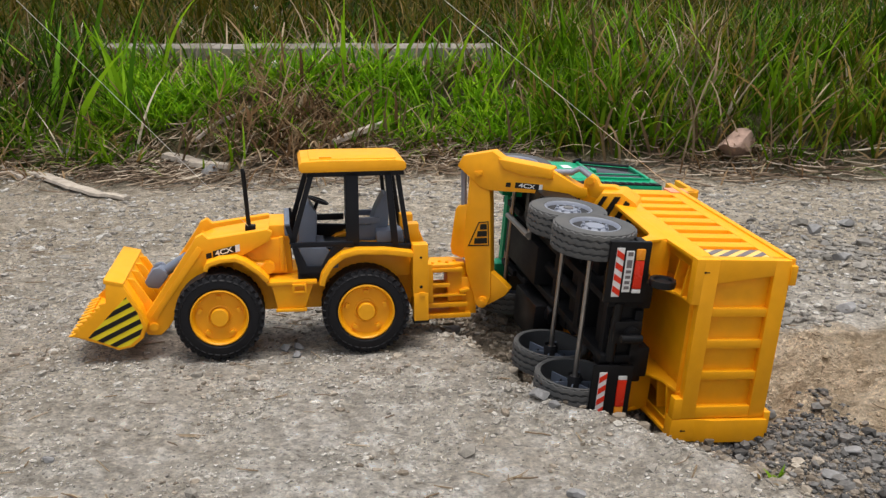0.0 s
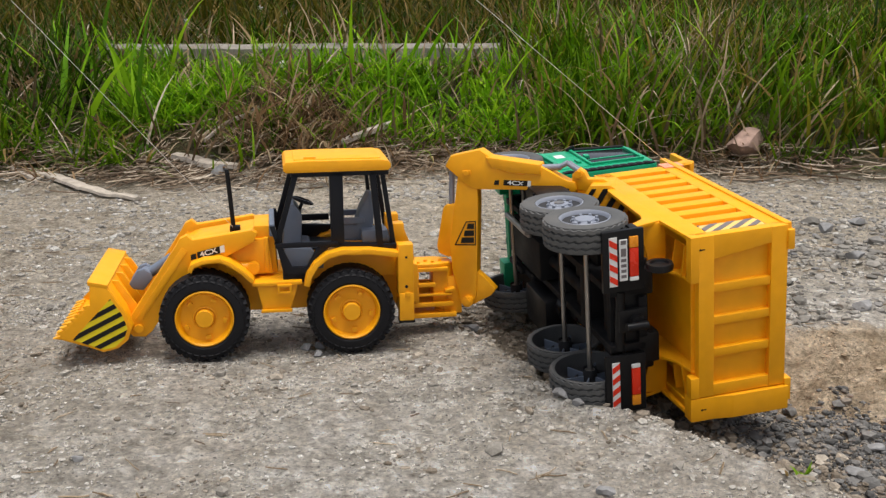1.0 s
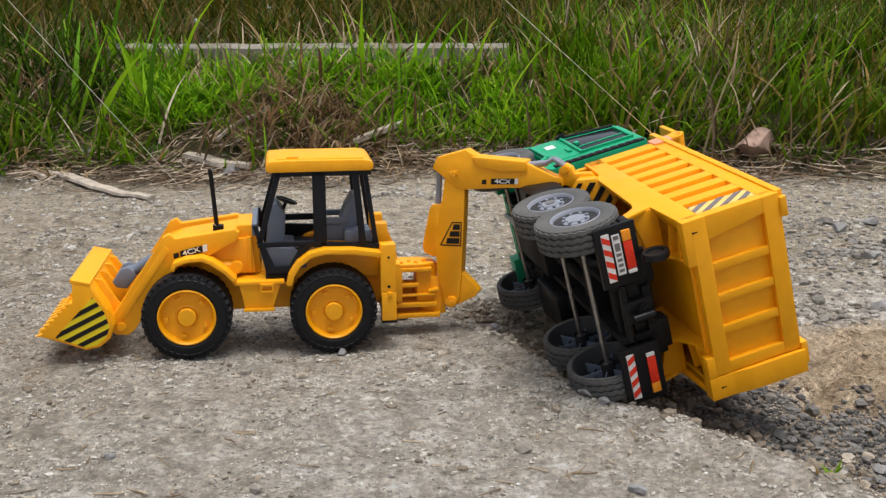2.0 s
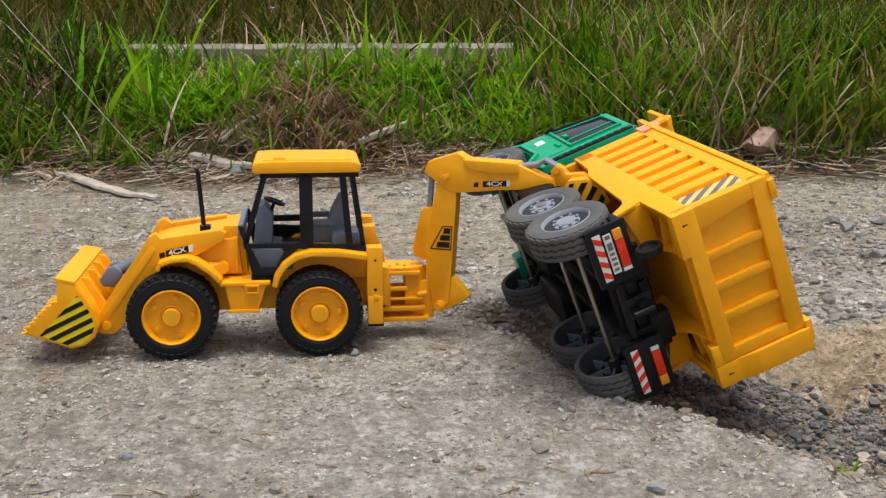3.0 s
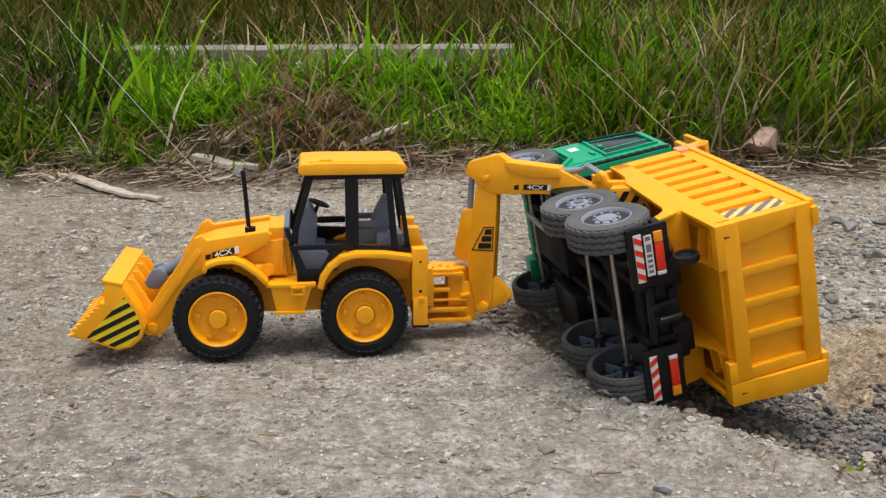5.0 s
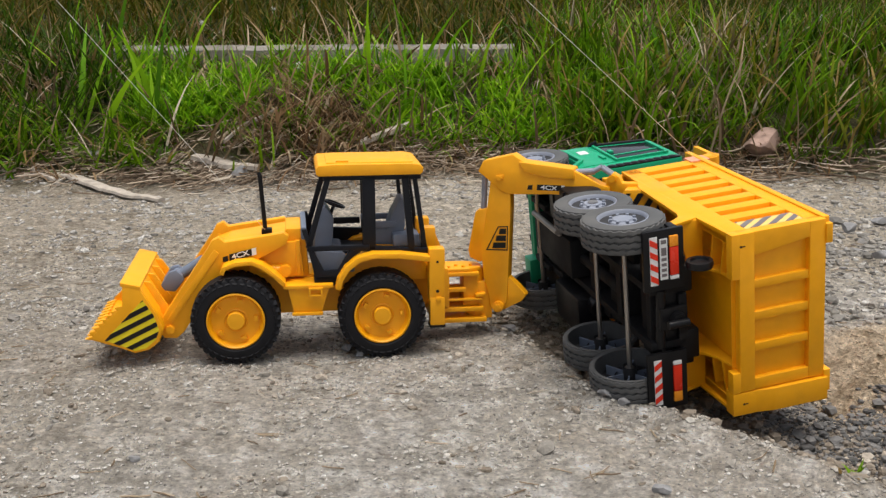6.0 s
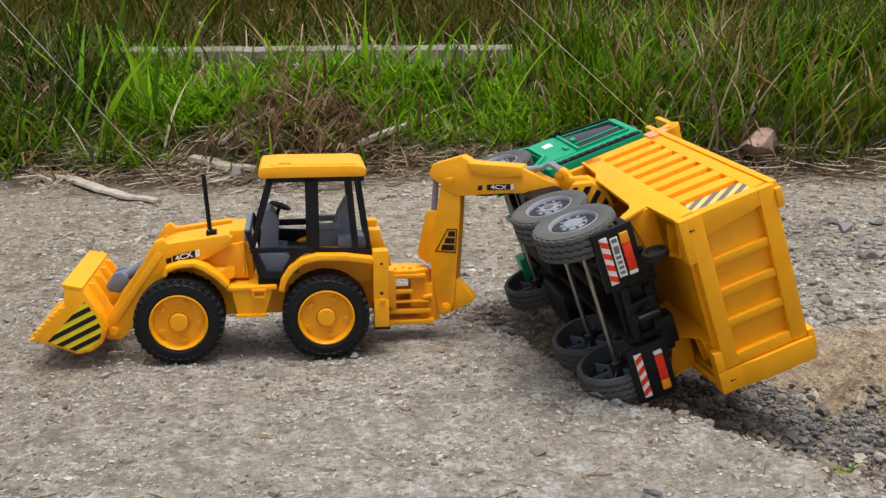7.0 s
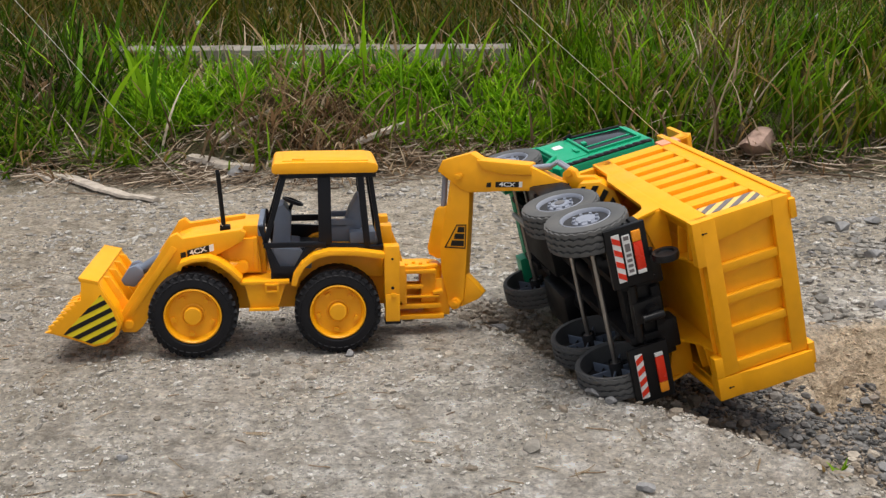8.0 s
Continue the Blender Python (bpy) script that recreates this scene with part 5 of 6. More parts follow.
# tailgate
gate = part("tailgate", box(-HW + 0.002, HW - 0.002, BY + 0.004, BY + 0.012, ZB + 0.005, ZT, 0.0008), YELLOW, truck, "yellow tailgate with four sunk panels")
part("gate_column", box(-HW - 0.001, HW - 0.0235, BY - 0.003, BY + 0.006, ZB + 0.0045, ZB + 0.0205, 0.0012), YELLOW, gate)
part("gate_column", box(-HW - 0.001, HW - 0.0235, BY - 0.003, BY + 0.006, ZT - 0.0175, ZT, 0.0012), YELLOW, gate)
part("gate_band", slab([(-HW - 0.001, ZB + 0.0202), (-HW - 0.001, ZT - 0.0172), (-HW + 0.015, ZT - 0.0172), (-HW + 0.0235, ZB + 0.0202)], BY - 0.0026, BY + 0.006, "y", 0.0008), YELLOW, gate)
part("gate_band", box(HW - 0.036, HW - 0.0235, BY - 0.0026, BY + 0.006, ZB + 0.0202, ZT - 0.0172, 0.0012), YELLOW, gate)
part("gate_flap", slab([(BY - 0.0030, ZB - 0.0035), (BY - 0.0032, ZB + 0.0215), (BY - 0.0068, ZB + 0.040), (BY - 0.0072, ZT + 0.002), (BY + 0.012, ZT + 0.002), (BY + 0.012, ZB - 0.0035)], HW - 0.0225, HW + 0.002, "x", 0.0005), YELLOW, gate)
for i in range(3):
    x = -HW + 0.020 + (i + 1) * (2 * HW - 0.056) / 4
    part("bar", box(x - 0.0046, x + 0.0046, BY - 0.0018, BY + 0.006, ZB + 0.0198, ZT - 0.0170, 0.0014), YELLOW, gate)
for x, z in ((-HW + 0.012, ZB + 0.006), (HW - 0.010, ZB + 0.008)):
    part("pin", joined(rod((x, BY - 0.0034, z), (x, BY, z), 0.0011, 10), box(x - 0.0005, x + 0.0005, BY - 0.0034, BY - 0.002, z, z + 0.0045, 0)), STICKER_BLACK, gate)
for x0, x1 in ((-HW + 0.004, -HW + 0.024), (HW - 0.03, HW - 0.006)):
    part("gate_lug", box(x0, x1, BY - 0.005, BY + 0.01, ZT - 0.001, ZT + 0.006, 0.001), YELLOW, gate)

# running gear
mould[0] = Matrix.Identity(4)
ZW, WR, WW = 0.0306, 0.0425, 0.0275
INNER_FACE = {-1: 0.0735, 1: 0.0622}


def truck_wheel(s, y):
    """Hollow toy tyre with three tread bands, grey hub on the outside, open towards the axle."""
    k = WW / 0.0386
    prof = [(0.0392, 0.0), (0.0410, 0.0006), (0.0404, 0.003), (0.0404, 0.0350), (0.0400, 0.0375), (0.0370, 0.0388), (0.0290, 0.0386), (0.0262, 0.0374), (0.0256, 0.0330), (0.0360, 0.0320), (0.0366, 0.0010), (0.0392, 0.0)]
    prof = [(r, s * h * k) for r, h in prof]
    bands = [lathe(prof, 64, "x")]
    n = 112
    for j, (h0, h1) in enumerate(((0.0012, 0.0087), (0.0107, 0.0181), (0.0201, 0.0274), (0.0294, 0.0366))):
        bm = bmesh.new()
        rings = []
        for i in range(n):
            a = 2 * math.pi * i / n
            zig = 0.0014 * (1, 0, -1, 0)[(i + j) % 4]
            low = h0 + (zig if j else 0.0016 * (i // 2 % 2))
            top = h1 + (zig if j < 3 else -0.0016 * (i // 2 % 2))
            rings.append([bm.verts.new((s * h * k, r * math.cos(a), r * math.sin(a))) for r, h in ((0.0398, low), (0.0426 if 0 < j else 0.0422, low + 0.0006), (0.0426 if j < 3 else 0.0420, top - 0.0006), (0.0398, top))])
        for a, b in zip(rings, rings[1:] + rings[:1]):
            for q in range(3):
                bm.faces.new((a[q], a[q + 1], b[q + 1], b[q]))
        bands.append(bm)
    wheel = part("wheel", joined(*bands), TRUCK_RUBBER, truck, "dusty grey treaded toy tyre", pose(s * INNER_FACE[s] + (0.0055 if 0.1 < y < 0.2 and s < 0 else 0), y, ZW))
    o = s * 0.0372 * k
    part("rim", lathe([(0.0258, o), (0.0250, o * 1.02), (0.0238, o * 0.98), (0.0226, o * 0.84), (0.0200, o * 0.78), (0.0150, o * 0.78), (0.0140, o * 0.90), (0.0105, o * 0.92), (0.0095, o * 0.97), (0.0, o * 0.98)], 48, "x"), SILVER, wheel, "grey plastic wheel hub")
    for i in range(8):
        a = 2 * math.pi * i / 8
        c = Vector((0, 0.0125 * math.cos(a), 0.0125 * math.sin(a)))
        part("wheel_nut", rod(c + Vector((o * 0.84, 0, 0)), c + Vector((o * 0.99, 0, 0)), 0.0018, 6), SILVER, wheel)
    part("inner_web", joined(lathe([(0.0364, s * 0.0205), (0.0, s * 0.0205), (0.0, s * 0.0230), (0.0364, s * 0.0230), (0.0364, s * 0.0205)], 32, "x"), lathe([(0.0075, s * 0.002), (0.0075, s * 0.0205)], 18, "x"), lathe([(0.0155, s * 0.013), (0.0165, s * 0.013), (0.0165, s * 0.0205)], 24, "x")), INNER, wheel)
    for i in range(6):
        part("spoke", moved(box(s * 0.010, s * 0.0205, -0.0007, 0.0007, 0.006, 0.031, 0), Matrix.Rotation(i * math.pi / 3, 4, "X")), GREY, wheel)


AXLES = (0.0680, 0.1485, 0.3430)
for y in AXLES:
    for s in (-1, 1):
        truck_wheel(s, y)
    part("axle", joined(rod((-0.094, y, ZW), (0.082, y, ZW), 0.0026, 14), rod((0.066, y, ZW), (0.083, y, ZW), 0.0055, 14), rod((-0.095, y, ZW), (-0.076, y, ZW), 0.0055, 14)), STEEL, truck, "bare steel axle rod")
# the thin plate out to x 0.060 is added to keep the gaps dark
part("chassis", joined(box(-0.034, -0.026, 0.03, 0.42, 0.040, 0.078, 0.001), box(0.026, 0.034, 0.03, 0.42, 0.040, 0.078, 0.001), box(-0.03, 0.03, 0.04, 0.05, 0.044, 0.074, 0.001), box(-0.03, 0.03, 0.105, 0.118, 0.040, 0.074, 0.001), box(-0.03, 0.03, 0.19, 0.205, 0.044, 0.074, 0.001), box(-0.028, 0.028, 0.05, 0.42, 0.062, 0.070, 0.001), box(-0.024, 0.024, 0.23, 0.36, 0.030, 0.064, 0.003), rod((0, 0.12, 0.048), (0, 0.25, 0.048), 0.007, 14), box(-0.05, 0.05, 0.055, 0.075, 0.050, 0.062, 0.001), box(-0.05, 0.05, 0.14, 0.16, 0.050, 0.062, 0.001), box(-0.022, 0.022, 0.03, 0.34, 0.0705, 0.0795, 0.001), box(-0.060, 0.060, 0.075, 0.275, 0.0715, 0.0745, 0.0008), box(-0.056, -0.034, 0.10, 0.15, 0.054, 0.072, 0.002), box(0.034, 0.056, 0.17, 0.20, 0.052, 0.072, 0.002)), UNDER, truck, "black truck chassis frame with an added dark plate")
part("fuel_tank", joined(box(-0.088, -0.040, 0.205, 0.285, 0.026, 0.066, 0.006), box(-0.086, -0.04, 0.225, 0.228, 0.024, 0.068, 0.001), box(-0.086, -0.04, 0.262, 0.265, 0.024, 0.068, 0.001)), BLACK, truck, "black fuel tank")
part("fuel_tank", joined(box(0.040, 0.088, 0.205, 0.285, 0.026, 0.066, 0.006), rod((0.05, 0.19, 0.05), (0.05, 0.21, 0.05), 0.012, 18, bev=0.001)), BLACK, truck, "black air tank box")
part("exhaust_pipe", joined(rod((-0.036, 0.235, 0.018), (-0.036, 0.32, 0.018), 0.0035, 12), rod((-0.060, 0.240, 0.020), (-0.030, 0.240, 0.022), 0.0028, 10)), STEEL, truck, "grey exhaust pipe")
PY = 0.0215
for s in (-1, 1):
    panel = part("light_panel", joined(box(s * 0.034, s * 0.0965, PY, PY + 0.005, 0.031, 0.0735, 0.001), box(s * 0.036, s * 0.094, PY + 0.005, PY + 0.026, 0.064, 0.0725, 0.001)), BLACK, truck, "black rear light panel")
    part("red_light", box(s * 0.049, s * 0.078, PY - 0.0022, PY + 0.001, 0.058, 0.067, 0.0008), RED, panel, "red tail light")
    part("amber_light", box(s * 0.0785, s * 0.0895, PY - 0.0022, PY + 0.001, 0.058, 0.067, 0.0008), AMBER, panel, "amber indicator light")
    part("reverse_light", box(s * 0.0445, s * 0.0485, PY - 0.0022, PY + 0.001, 0.058, 0.067, 0.0008), WHITE, panel)
    board = part("warning_board", box(s * 0.0405, s * 0.0905, PY - 0.0009, PY + 0.001, 0.0375, 0.0455, 0), WHITE, panel, "red and white striped warning board")
    for i in range(4):
        x = 0.0412 + i * 0.0122
        bm = bmesh.new()
        lo, hi = 0.0376, 0.0454
        quad = [(x + 0.0050, lo), (min(x + 0.0112, 0.0904), lo), (x + 0.0062, hi), (x, hi)]
        vs = [bm.verts.new((s * u, PY - 0.0013, v)) for u, v in quad]
        vs2 = [bm.verts.new((s * u, PY - 0.0008, v)) for u, v in quad]
        bm.faces.new(vs)
        bm.faces.new(vs2[::-1])
        for j in range(4):
            bm.faces.new((vs[j], vs[(j + 1) % 4], vs2[(j + 1) % 4], vs2[j]))
        part("stripe", bm, RED, board)
plate = part("number_plate", box(-0.0875, -0.0455, PY - 0.0012, PY + 0.001, 0.0478, 0.0558, 0), WHITE, truck, "white number plate with dark bars")
for i, (a, b) in enumerate(((-0.0865, -0.0825), (-0.0785, -0.0705), (-0.0680, -0.0650), (-0.0625, -0.0595), (-0.0570, -0.0540), (-0.0515, -0.0485))):
    part("plate_bar", box(a, b, PY - 0.0016, PY - 0.0011, 0.0492, 0.0544, 0), GREY_STRIPE, plate)
part("rear_bumper", joined(rod((-0.030, PY + 0.010, 0.052), (0.032, PY + 0.010, 0.050), 0.0048, 14), rod((0.0, PY - 0.004, 0.066), (0.0, PY + 0.02, 0.066), 0.0075, 16, bev=0.001), box(-0.012, 0.012, PY + 0.004, PY + 0.03, 0.048, 0.078, 0.002), rod((0.002, PY - 0.006, 0.052), (0.002, PY - 0.006, 0.074), 0.0042, 12), box(-0.05, 0.05, PY + 0.014, PY + 0.022, 0.058, 0.076, 0.001)), BLACK, truck, "black rear bumper and tow coupling")
part("spare_wheel", joined(lathe([(0.0, -0.0012), (0.0085, -0.0012), (0.0095, -0.0035), (0.0128, -0.0035), (0.0136, 0.0), (0.0128, 0.0035), (0.0095, 0.0035), (0.0085, 0.0012), (0.0, 0.0012)], 28, "x")), BLACK, truck, "small black plastic handwheel", pose(-0.058, 0.014, 0.0860))
part("tipping_hinge", joined(box(0.028, 0.058, 0.034, 0.075, 0.066, 0.088, 0.003), box(0.018, 0.05, 0.03, 0.05, 0.070, 0.092, 0.002), box(-0.05, -0.022, 0.034, 0.07, 0.066, 0.088, 0.003), rod((-0.056, 0.046, 0.082), (0.056, 0.046, 0.082), 0.004, 12)), BLACK, truck, "black hinge blocks under the bed")

# green cab
CY0, CY1, CZ1, CW = 0.276, 0.396, 0.200, 0.089
green = part("cab", joined(
    slab([(CY0, 0.074), (CY0, CZ1 - 0.004), (CY0 + 0.006, CZ1), (CY1 - 0.022, CZ1), (CY1 - 0.006, 0.140), (CY1, 0.110), (CY1, 0.036), (CY1 - 0.008, 0.036), (CY1 - 0.010, 0.060), (CY1 - 0.018, 0.078), (CY0 + 0.050, 0.080), (CY0 + 0.030, 0.066)], -CW, CW, "x", 0.003)), GREEN, truck, "green plastic truck cab")
part("bumper", joined(box(-CW, CW, CY1, CY1 + 0.006, 0.036, 0.056, 0.002), box(0.046, 0.080, CY1 - 0.022, CY1 + 0.002, 0.024, 0.040, 0.002), box(-0.080, -0.046, CY1 - 0.022, CY1 + 0.002, 0.024, 0.040, 0.002)), GREEN, green, "green front bumper")
for s in (-1, 1):
    # solid dark slab fills the opening, its colour standing for the dark cab interior
    part("side_window", slab([(CY0 + 0.030, 0.126), (CY0 + 0.030, 0.188), (CY1 - 0.030, 0.188), (CY1 - 0.016, 0.126)], s * (CW - 0.002), s * (CW + 0.0008), "x", 0.0006), WINDOW_FILL, green, "dark slab standing in for the open side window")
    part("window_frame", joined(slab([(CY0 + 0.027, 0.122), (CY0 + 0.027, 0.192), (CY0 + 0.0305, 0.192), (CY0 + 0.0305, 0.122)], s * CW, s * (CW + 0.003), "x", 0.0006), slab([(CY0 + 0.0305, 0.1885), (CY0 + 0.0305, 0.192), (CY1 - 0.028, 0.192), (CY1 - 0.030, 0.1885)], s * CW, s * (CW + 0.003), "x", 0.0006), slab([(CY0 + 0.0305, 0.122), (CY0 + 0.0305, 0.1255), (CY1 - 0.012, 0.1255), (CY1 - 0.012, 0.122)], s * CW, s * (CW + 0.003), "x", 0.0006), slab([(CY0 + 0.050, 0.128), (CY0 + 0.050, 0.187), (CY0 + 0.053, 0.187), (CY0 + 0.053, 0.128)], s * CW, s * (CW + 0.002), "x", 0.0005)), GREEN, green)
    part("mirror_frame", joined(rod((s * (CW + 0.001), CY1 - 0.006, 0.120), (s * (CW + 0.001), CY1 - 0.022, 0.192), 0.0022, 8), rod((s * (CW + 0.001), CY1 - 0.006, 0.120), (s * (CW + 0.006), CY1 - 0.010, 0.130), 0.0022, 8)), BLACK, green, "black window edge and mirror arm")
    part("air_grille", joined(box(s * CW, s * (CW + 0.0014), CY0 + 0.001, CY0 + 0.0105, 0.080, 0.196, 0.0004), *[box(s * CW, s * (CW + 0.0022), CY0 + 0.003, CY0 + 0.010, 0.085 + 0.0098 * i, 0.0915 + 0.0098 * i, 0.0006) for i in range(11)]), BLACK, green, "black ribbed air intake strip")
    part("door_badge", box(s * CW, s * (CW + 0.0008), CY1 - 0.040, CY1 - 0.024, 0.096, 0.108, 0.0003), WHITE, green, "small white door badge")
    part("door_handle", joined(box(s * CW, s * (CW + 0.0025), CY0 + 0.044, CY0 + 0.060, 0.112, 0.117, 0.0008), box(s * CW, s * (CW + 0.0008), CY0 + 0.024, CY0 + 0.0252, 0.078, 0.190, 0), box(s * CW, s * (CW + 0.004), CY0 + 0.062, CY0 + 0.072, 0.128, 0.134, 0.0008)), GREEN, green)
    part("mudguard", joined(slab([(CY0 + 0.026, 0.064), (CY0 + 0.048, 0.082), (CY1 - 0.02, 0.080), (CY1 - 0.006, 0.062), (CY1 - 0.003, 0.064), (CY1 - 0.017, 0.085), (CY0 + 0.046, 0.087), (CY0 + 0.023, 0.067)], s * (CW - 0.002), s * (CW + 0.004), "x", 0.0008), box(s * 0.062, s * (CW + 0.001), CY0 + 0.014, CY0 + 0.024, 0.040, 0.070, 0.002)), GREEN, green)
part("back_panel", joined(box(-0.080, 0.080, CY0 - 0.005, CY0 - 0.001, 0.076, 0.192, 0.001), box(-0.056, 0.056, CY0 - 0.002, CY1 - 0.016, 0.052, 0.076, 0.002), box(-0.05, 0.02, CY0 - 0.012, CY0 - 0.005, 0.08, 0.12, 0.002), box(0.030, 0.060, CY0 - 0.010, CY0 - 0.005, 0.085, 0.150, 0.002)), UNDER, green, "black back and underside of the cab")
part("engine_sump", joined(box(-0.022, 0.020, CY0 + 0.012, CY0 + 0.060, 0.036, 0.056, 0.004), box(-0.016, 0.014, CY0 + 0.060, CY1 - 0.020, 0.042, 0.056, 0.003), rod((0.0, CY0 - 0.01, 0.044), (0.0, CY0 + 0.014, 0.044), 0.008, 14, bev=0.001)), UNDER, green, "black engine sump under the cab")
for s in (-1, 1):
    part("leaf_spring", joined(box(s * 0.036, s * 0.043, CY0 + 0.006, CY1 - 0.022, 0.036, 0.040, 0.001), box(s * 0.036, s * 0.043, CY0 + 0.040, CY0 + 0.094, 0.031, 0.036, 0.001), box(s * 0.034, s * 0.045, CY0 + 0.004, CY0 + 0.014, 0.036, 0.060, 0.001), box(s * 0.034, s * 0.045, CY1 - 0.030, CY1 - 0.020, 0.036, 0.060, 0.001)), UNDER, green)
part("steering_rod", rod((-0.046, CY1 - 0.024, 0.038), (0.040, CY1 - 0.026, 0.036), 0.0022, 10), STEEL, green, "thin grey steering rod")
part("windscreen", slab([(CY1 - 0.0205, 0.192), (CY1 - 0.0065, 0.142), (CY1 - 0.0045, 0.142), (CY1 - 0.0185, 0.192)], -0.080, 0.080, "x", 0), WINDOW_FILL, green)

# ---- strings that haul the toys ----
truck_string = tagged(new("string", mesh_of(rod((0, 0, 0), (0, 0, 1.25), 0.00026, 6), "string", STRING)), "thin pale nylon string tied to the truck bed", "string")
loader_string = tagged(new("string", mesh_of(rod((0, 0, 0), (0, 0, 1.6), 0.00026, 6), "string", STRING)), "thin pale nylon string tied to the loader bonnet", "string")


# ---- movement ----
def motions():
    """The loader rocks to and fro, its wheels roll, and its boom heaves the tipped truck up and lets it down."""
    lying = Matrix(((0, 0, 1, 0), (0, 1, 0, 0), (-1, 0, 0, 0), (0, 0, 0, 1)))
    hoe_rows = [  # seconds, x, y, heading, tilt
        (0, -0.2500, -0.1890, 8.93, -0.16),
        (0.1, -0.2658, -0.1904, 9.09, -0.22),
        (0.2, -0.2900, -0.1918, 9.25, -0.28),
        (0.3, -0.3129, -0.1932, 9.41, -0.33),
        (0.4, -0.3282, -0.1946, 9.57, -0.39),
        (0.5, -0.3390, -0.1960, 9.73, -0.45),
        (0.6, -0.3431, -0.1958, 9.65, -0.42),
        (0.7, -0.3419, -0.1956, 9.57, -0.39),
        (0.8, -0.3314, -0.1954, 9.49, -0.36),
        (0.9, -0.3031, -0.1952, 9.41, -0.33),
        (1, -0.2900, -0.1950, 9.33, -0.30),
        (1.1, -0.2816, -0.1948, 9.41, -0.33),
        (1.2, -0.2751, -0.1946, 9.49, -0.36),
        (1.3, -0.2858, -0.1944, 9.57, -0.39),
        (1.4, -0.3084, -0.1942, 9.65, -0.42),
        (1.5, -0.3250, -0.1940, 9.73, -0.45),
        (1.6, -0.3424, -0.1943, 9.56, -0.39),
        (1.7, -0.3531, -0.1947, 9.40, -0.33),
        (1.8, -0.3580, -0.1950, 9.23, -0.27),
        (1.9, -0.3535, -0.1953, 9.06, -0.20),
        (2.05, -0.3321, -0.1958, 8.80, -0.11),
        (2.2, -0.3057, -0.1963, 8.55, -0.02),
        (2.35, -0.2907, -0.1968, 8.30, 0.07),
        (2.5, -0.2985, -0.1973, 8.04, 0.17),
        (2.65, -0.3265, -0.1978, 7.79, 0.26),
        (2.8, -0.3532, -0.1983, 7.54, 0.35),
        (2.9, -0.3651, -0.1987, 7.37, 0.42),
        (3, -0.3700, -0.1990, 7.20, 0.48),
        (3.1, -0.3657, -0.1976, 7.49, 0.37),
        (3.2, -0.3544, -0.1962, 7.78, 0.26),
        (3.3, -0.3329, -0.1948, 8.07, 0.16),
        (3.4, -0.3126, -0.1934, 8.36, 0.05),
        (3.5, -0.2940, -0.1920, 8.65, -0.05),
        (3.6, -0.2833, -0.1938, 8.45, 0.02),
        (3.7, -0.2883, -0.1956, 8.25, 0.09),
        (3.8, -0.3116, -0.1974, 8.06, 0.16),
        (3.9, -0.3412, -0.1992, 7.86, 0.23),
        (4, -0.3680, -0.2010, 7.67, 0.31),
        (4.1, -0.3939, -0.2010, 7.48, 0.37),
        (4.2, -0.4008, -0.2010, 7.29, 0.44),
        (4.3, -0.3989, -0.2010, 7.10, 0.51),
        (4.4, -0.3932, -0.2010, 6.91, 0.58),
        (4.5, -0.3780, -0.2010, 6.73, 0.65),
        (4.6, -0.3583, -0.2011, 6.81, 0.62),
        (4.7, -0.3412, -0.2011, 6.90, 0.59),
        (4.85, -0.3254, -0.2012, 7.03, 0.54),
        (5, -0.3241, -0.2013, 7.16, 0.49),
        (5.15, -0.3367, -0.2014, 7.29, 0.44),
        (5.3, -0.3493, -0.2015, 7.42, 0.40),
        (5.45, -0.3531, -0.2016, 7.55, 0.35),
        (5.6, -0.3454, -0.2017, 7.67, 0.30),
        (5.7, -0.3378, -0.2018, 7.76, 0.27),
        (5.8, -0.3283, -0.2019, 7.85, 0.24),
        (5.9, -0.3188, -0.2019, 7.93, 0.21),
        (6, -0.3030, -0.2020, 8.02, 0.18),
        (6.1, -0.2777, -0.2012, 8.24, 0.09),
        (6.2, -0.2600, -0.2004, 8.47, 0.01),
        (6.3, -0.2555, -0.1996, 8.69, -0.07),
        (6.4, -0.2643, -0.1988, 8.92, -0.15),
        (6.5, -0.2870, -0.1980, 9.14, -0.24),
        (6.6, -0.3177, -0.1988, 8.85, -0.13),
        (6.7, -0.3380, -0.1996, 8.55, -0.02),
        (6.8, -0.3508, -0.2004, 8.26, 0.09),
        (6.9, -0.3591, -0.2012, 7.96, 0.20),
        (7, -0.3610, -0.2020, 7.67, 0.31),
        (7.1, -0.3533, -0.2006, 7.87, 0.23),
        (7.2, -0.3360, -0.1992, 8.07, 0.16),
        (7.3, -0.3161, -0.1978, 8.27, 0.08),
        (7.4, -0.2980, -0.1964, 8.47, 0.01),
        (7.5, -0.2870, -0.1950, 8.67, -0.06),
        (7.6, -0.2803, -0.1932, 8.40, 0.04),
        (7.7, -0.2833, -0.1914, 8.13, 0.14),
        (7.8, -0.2991, -0.1896, 7.86, 0.23),
        (7.9, -0.3220, -0.1878, 7.59, 0.33),
        (8, -0.3440, -0.1860, 7.32, 0.43),
    ]
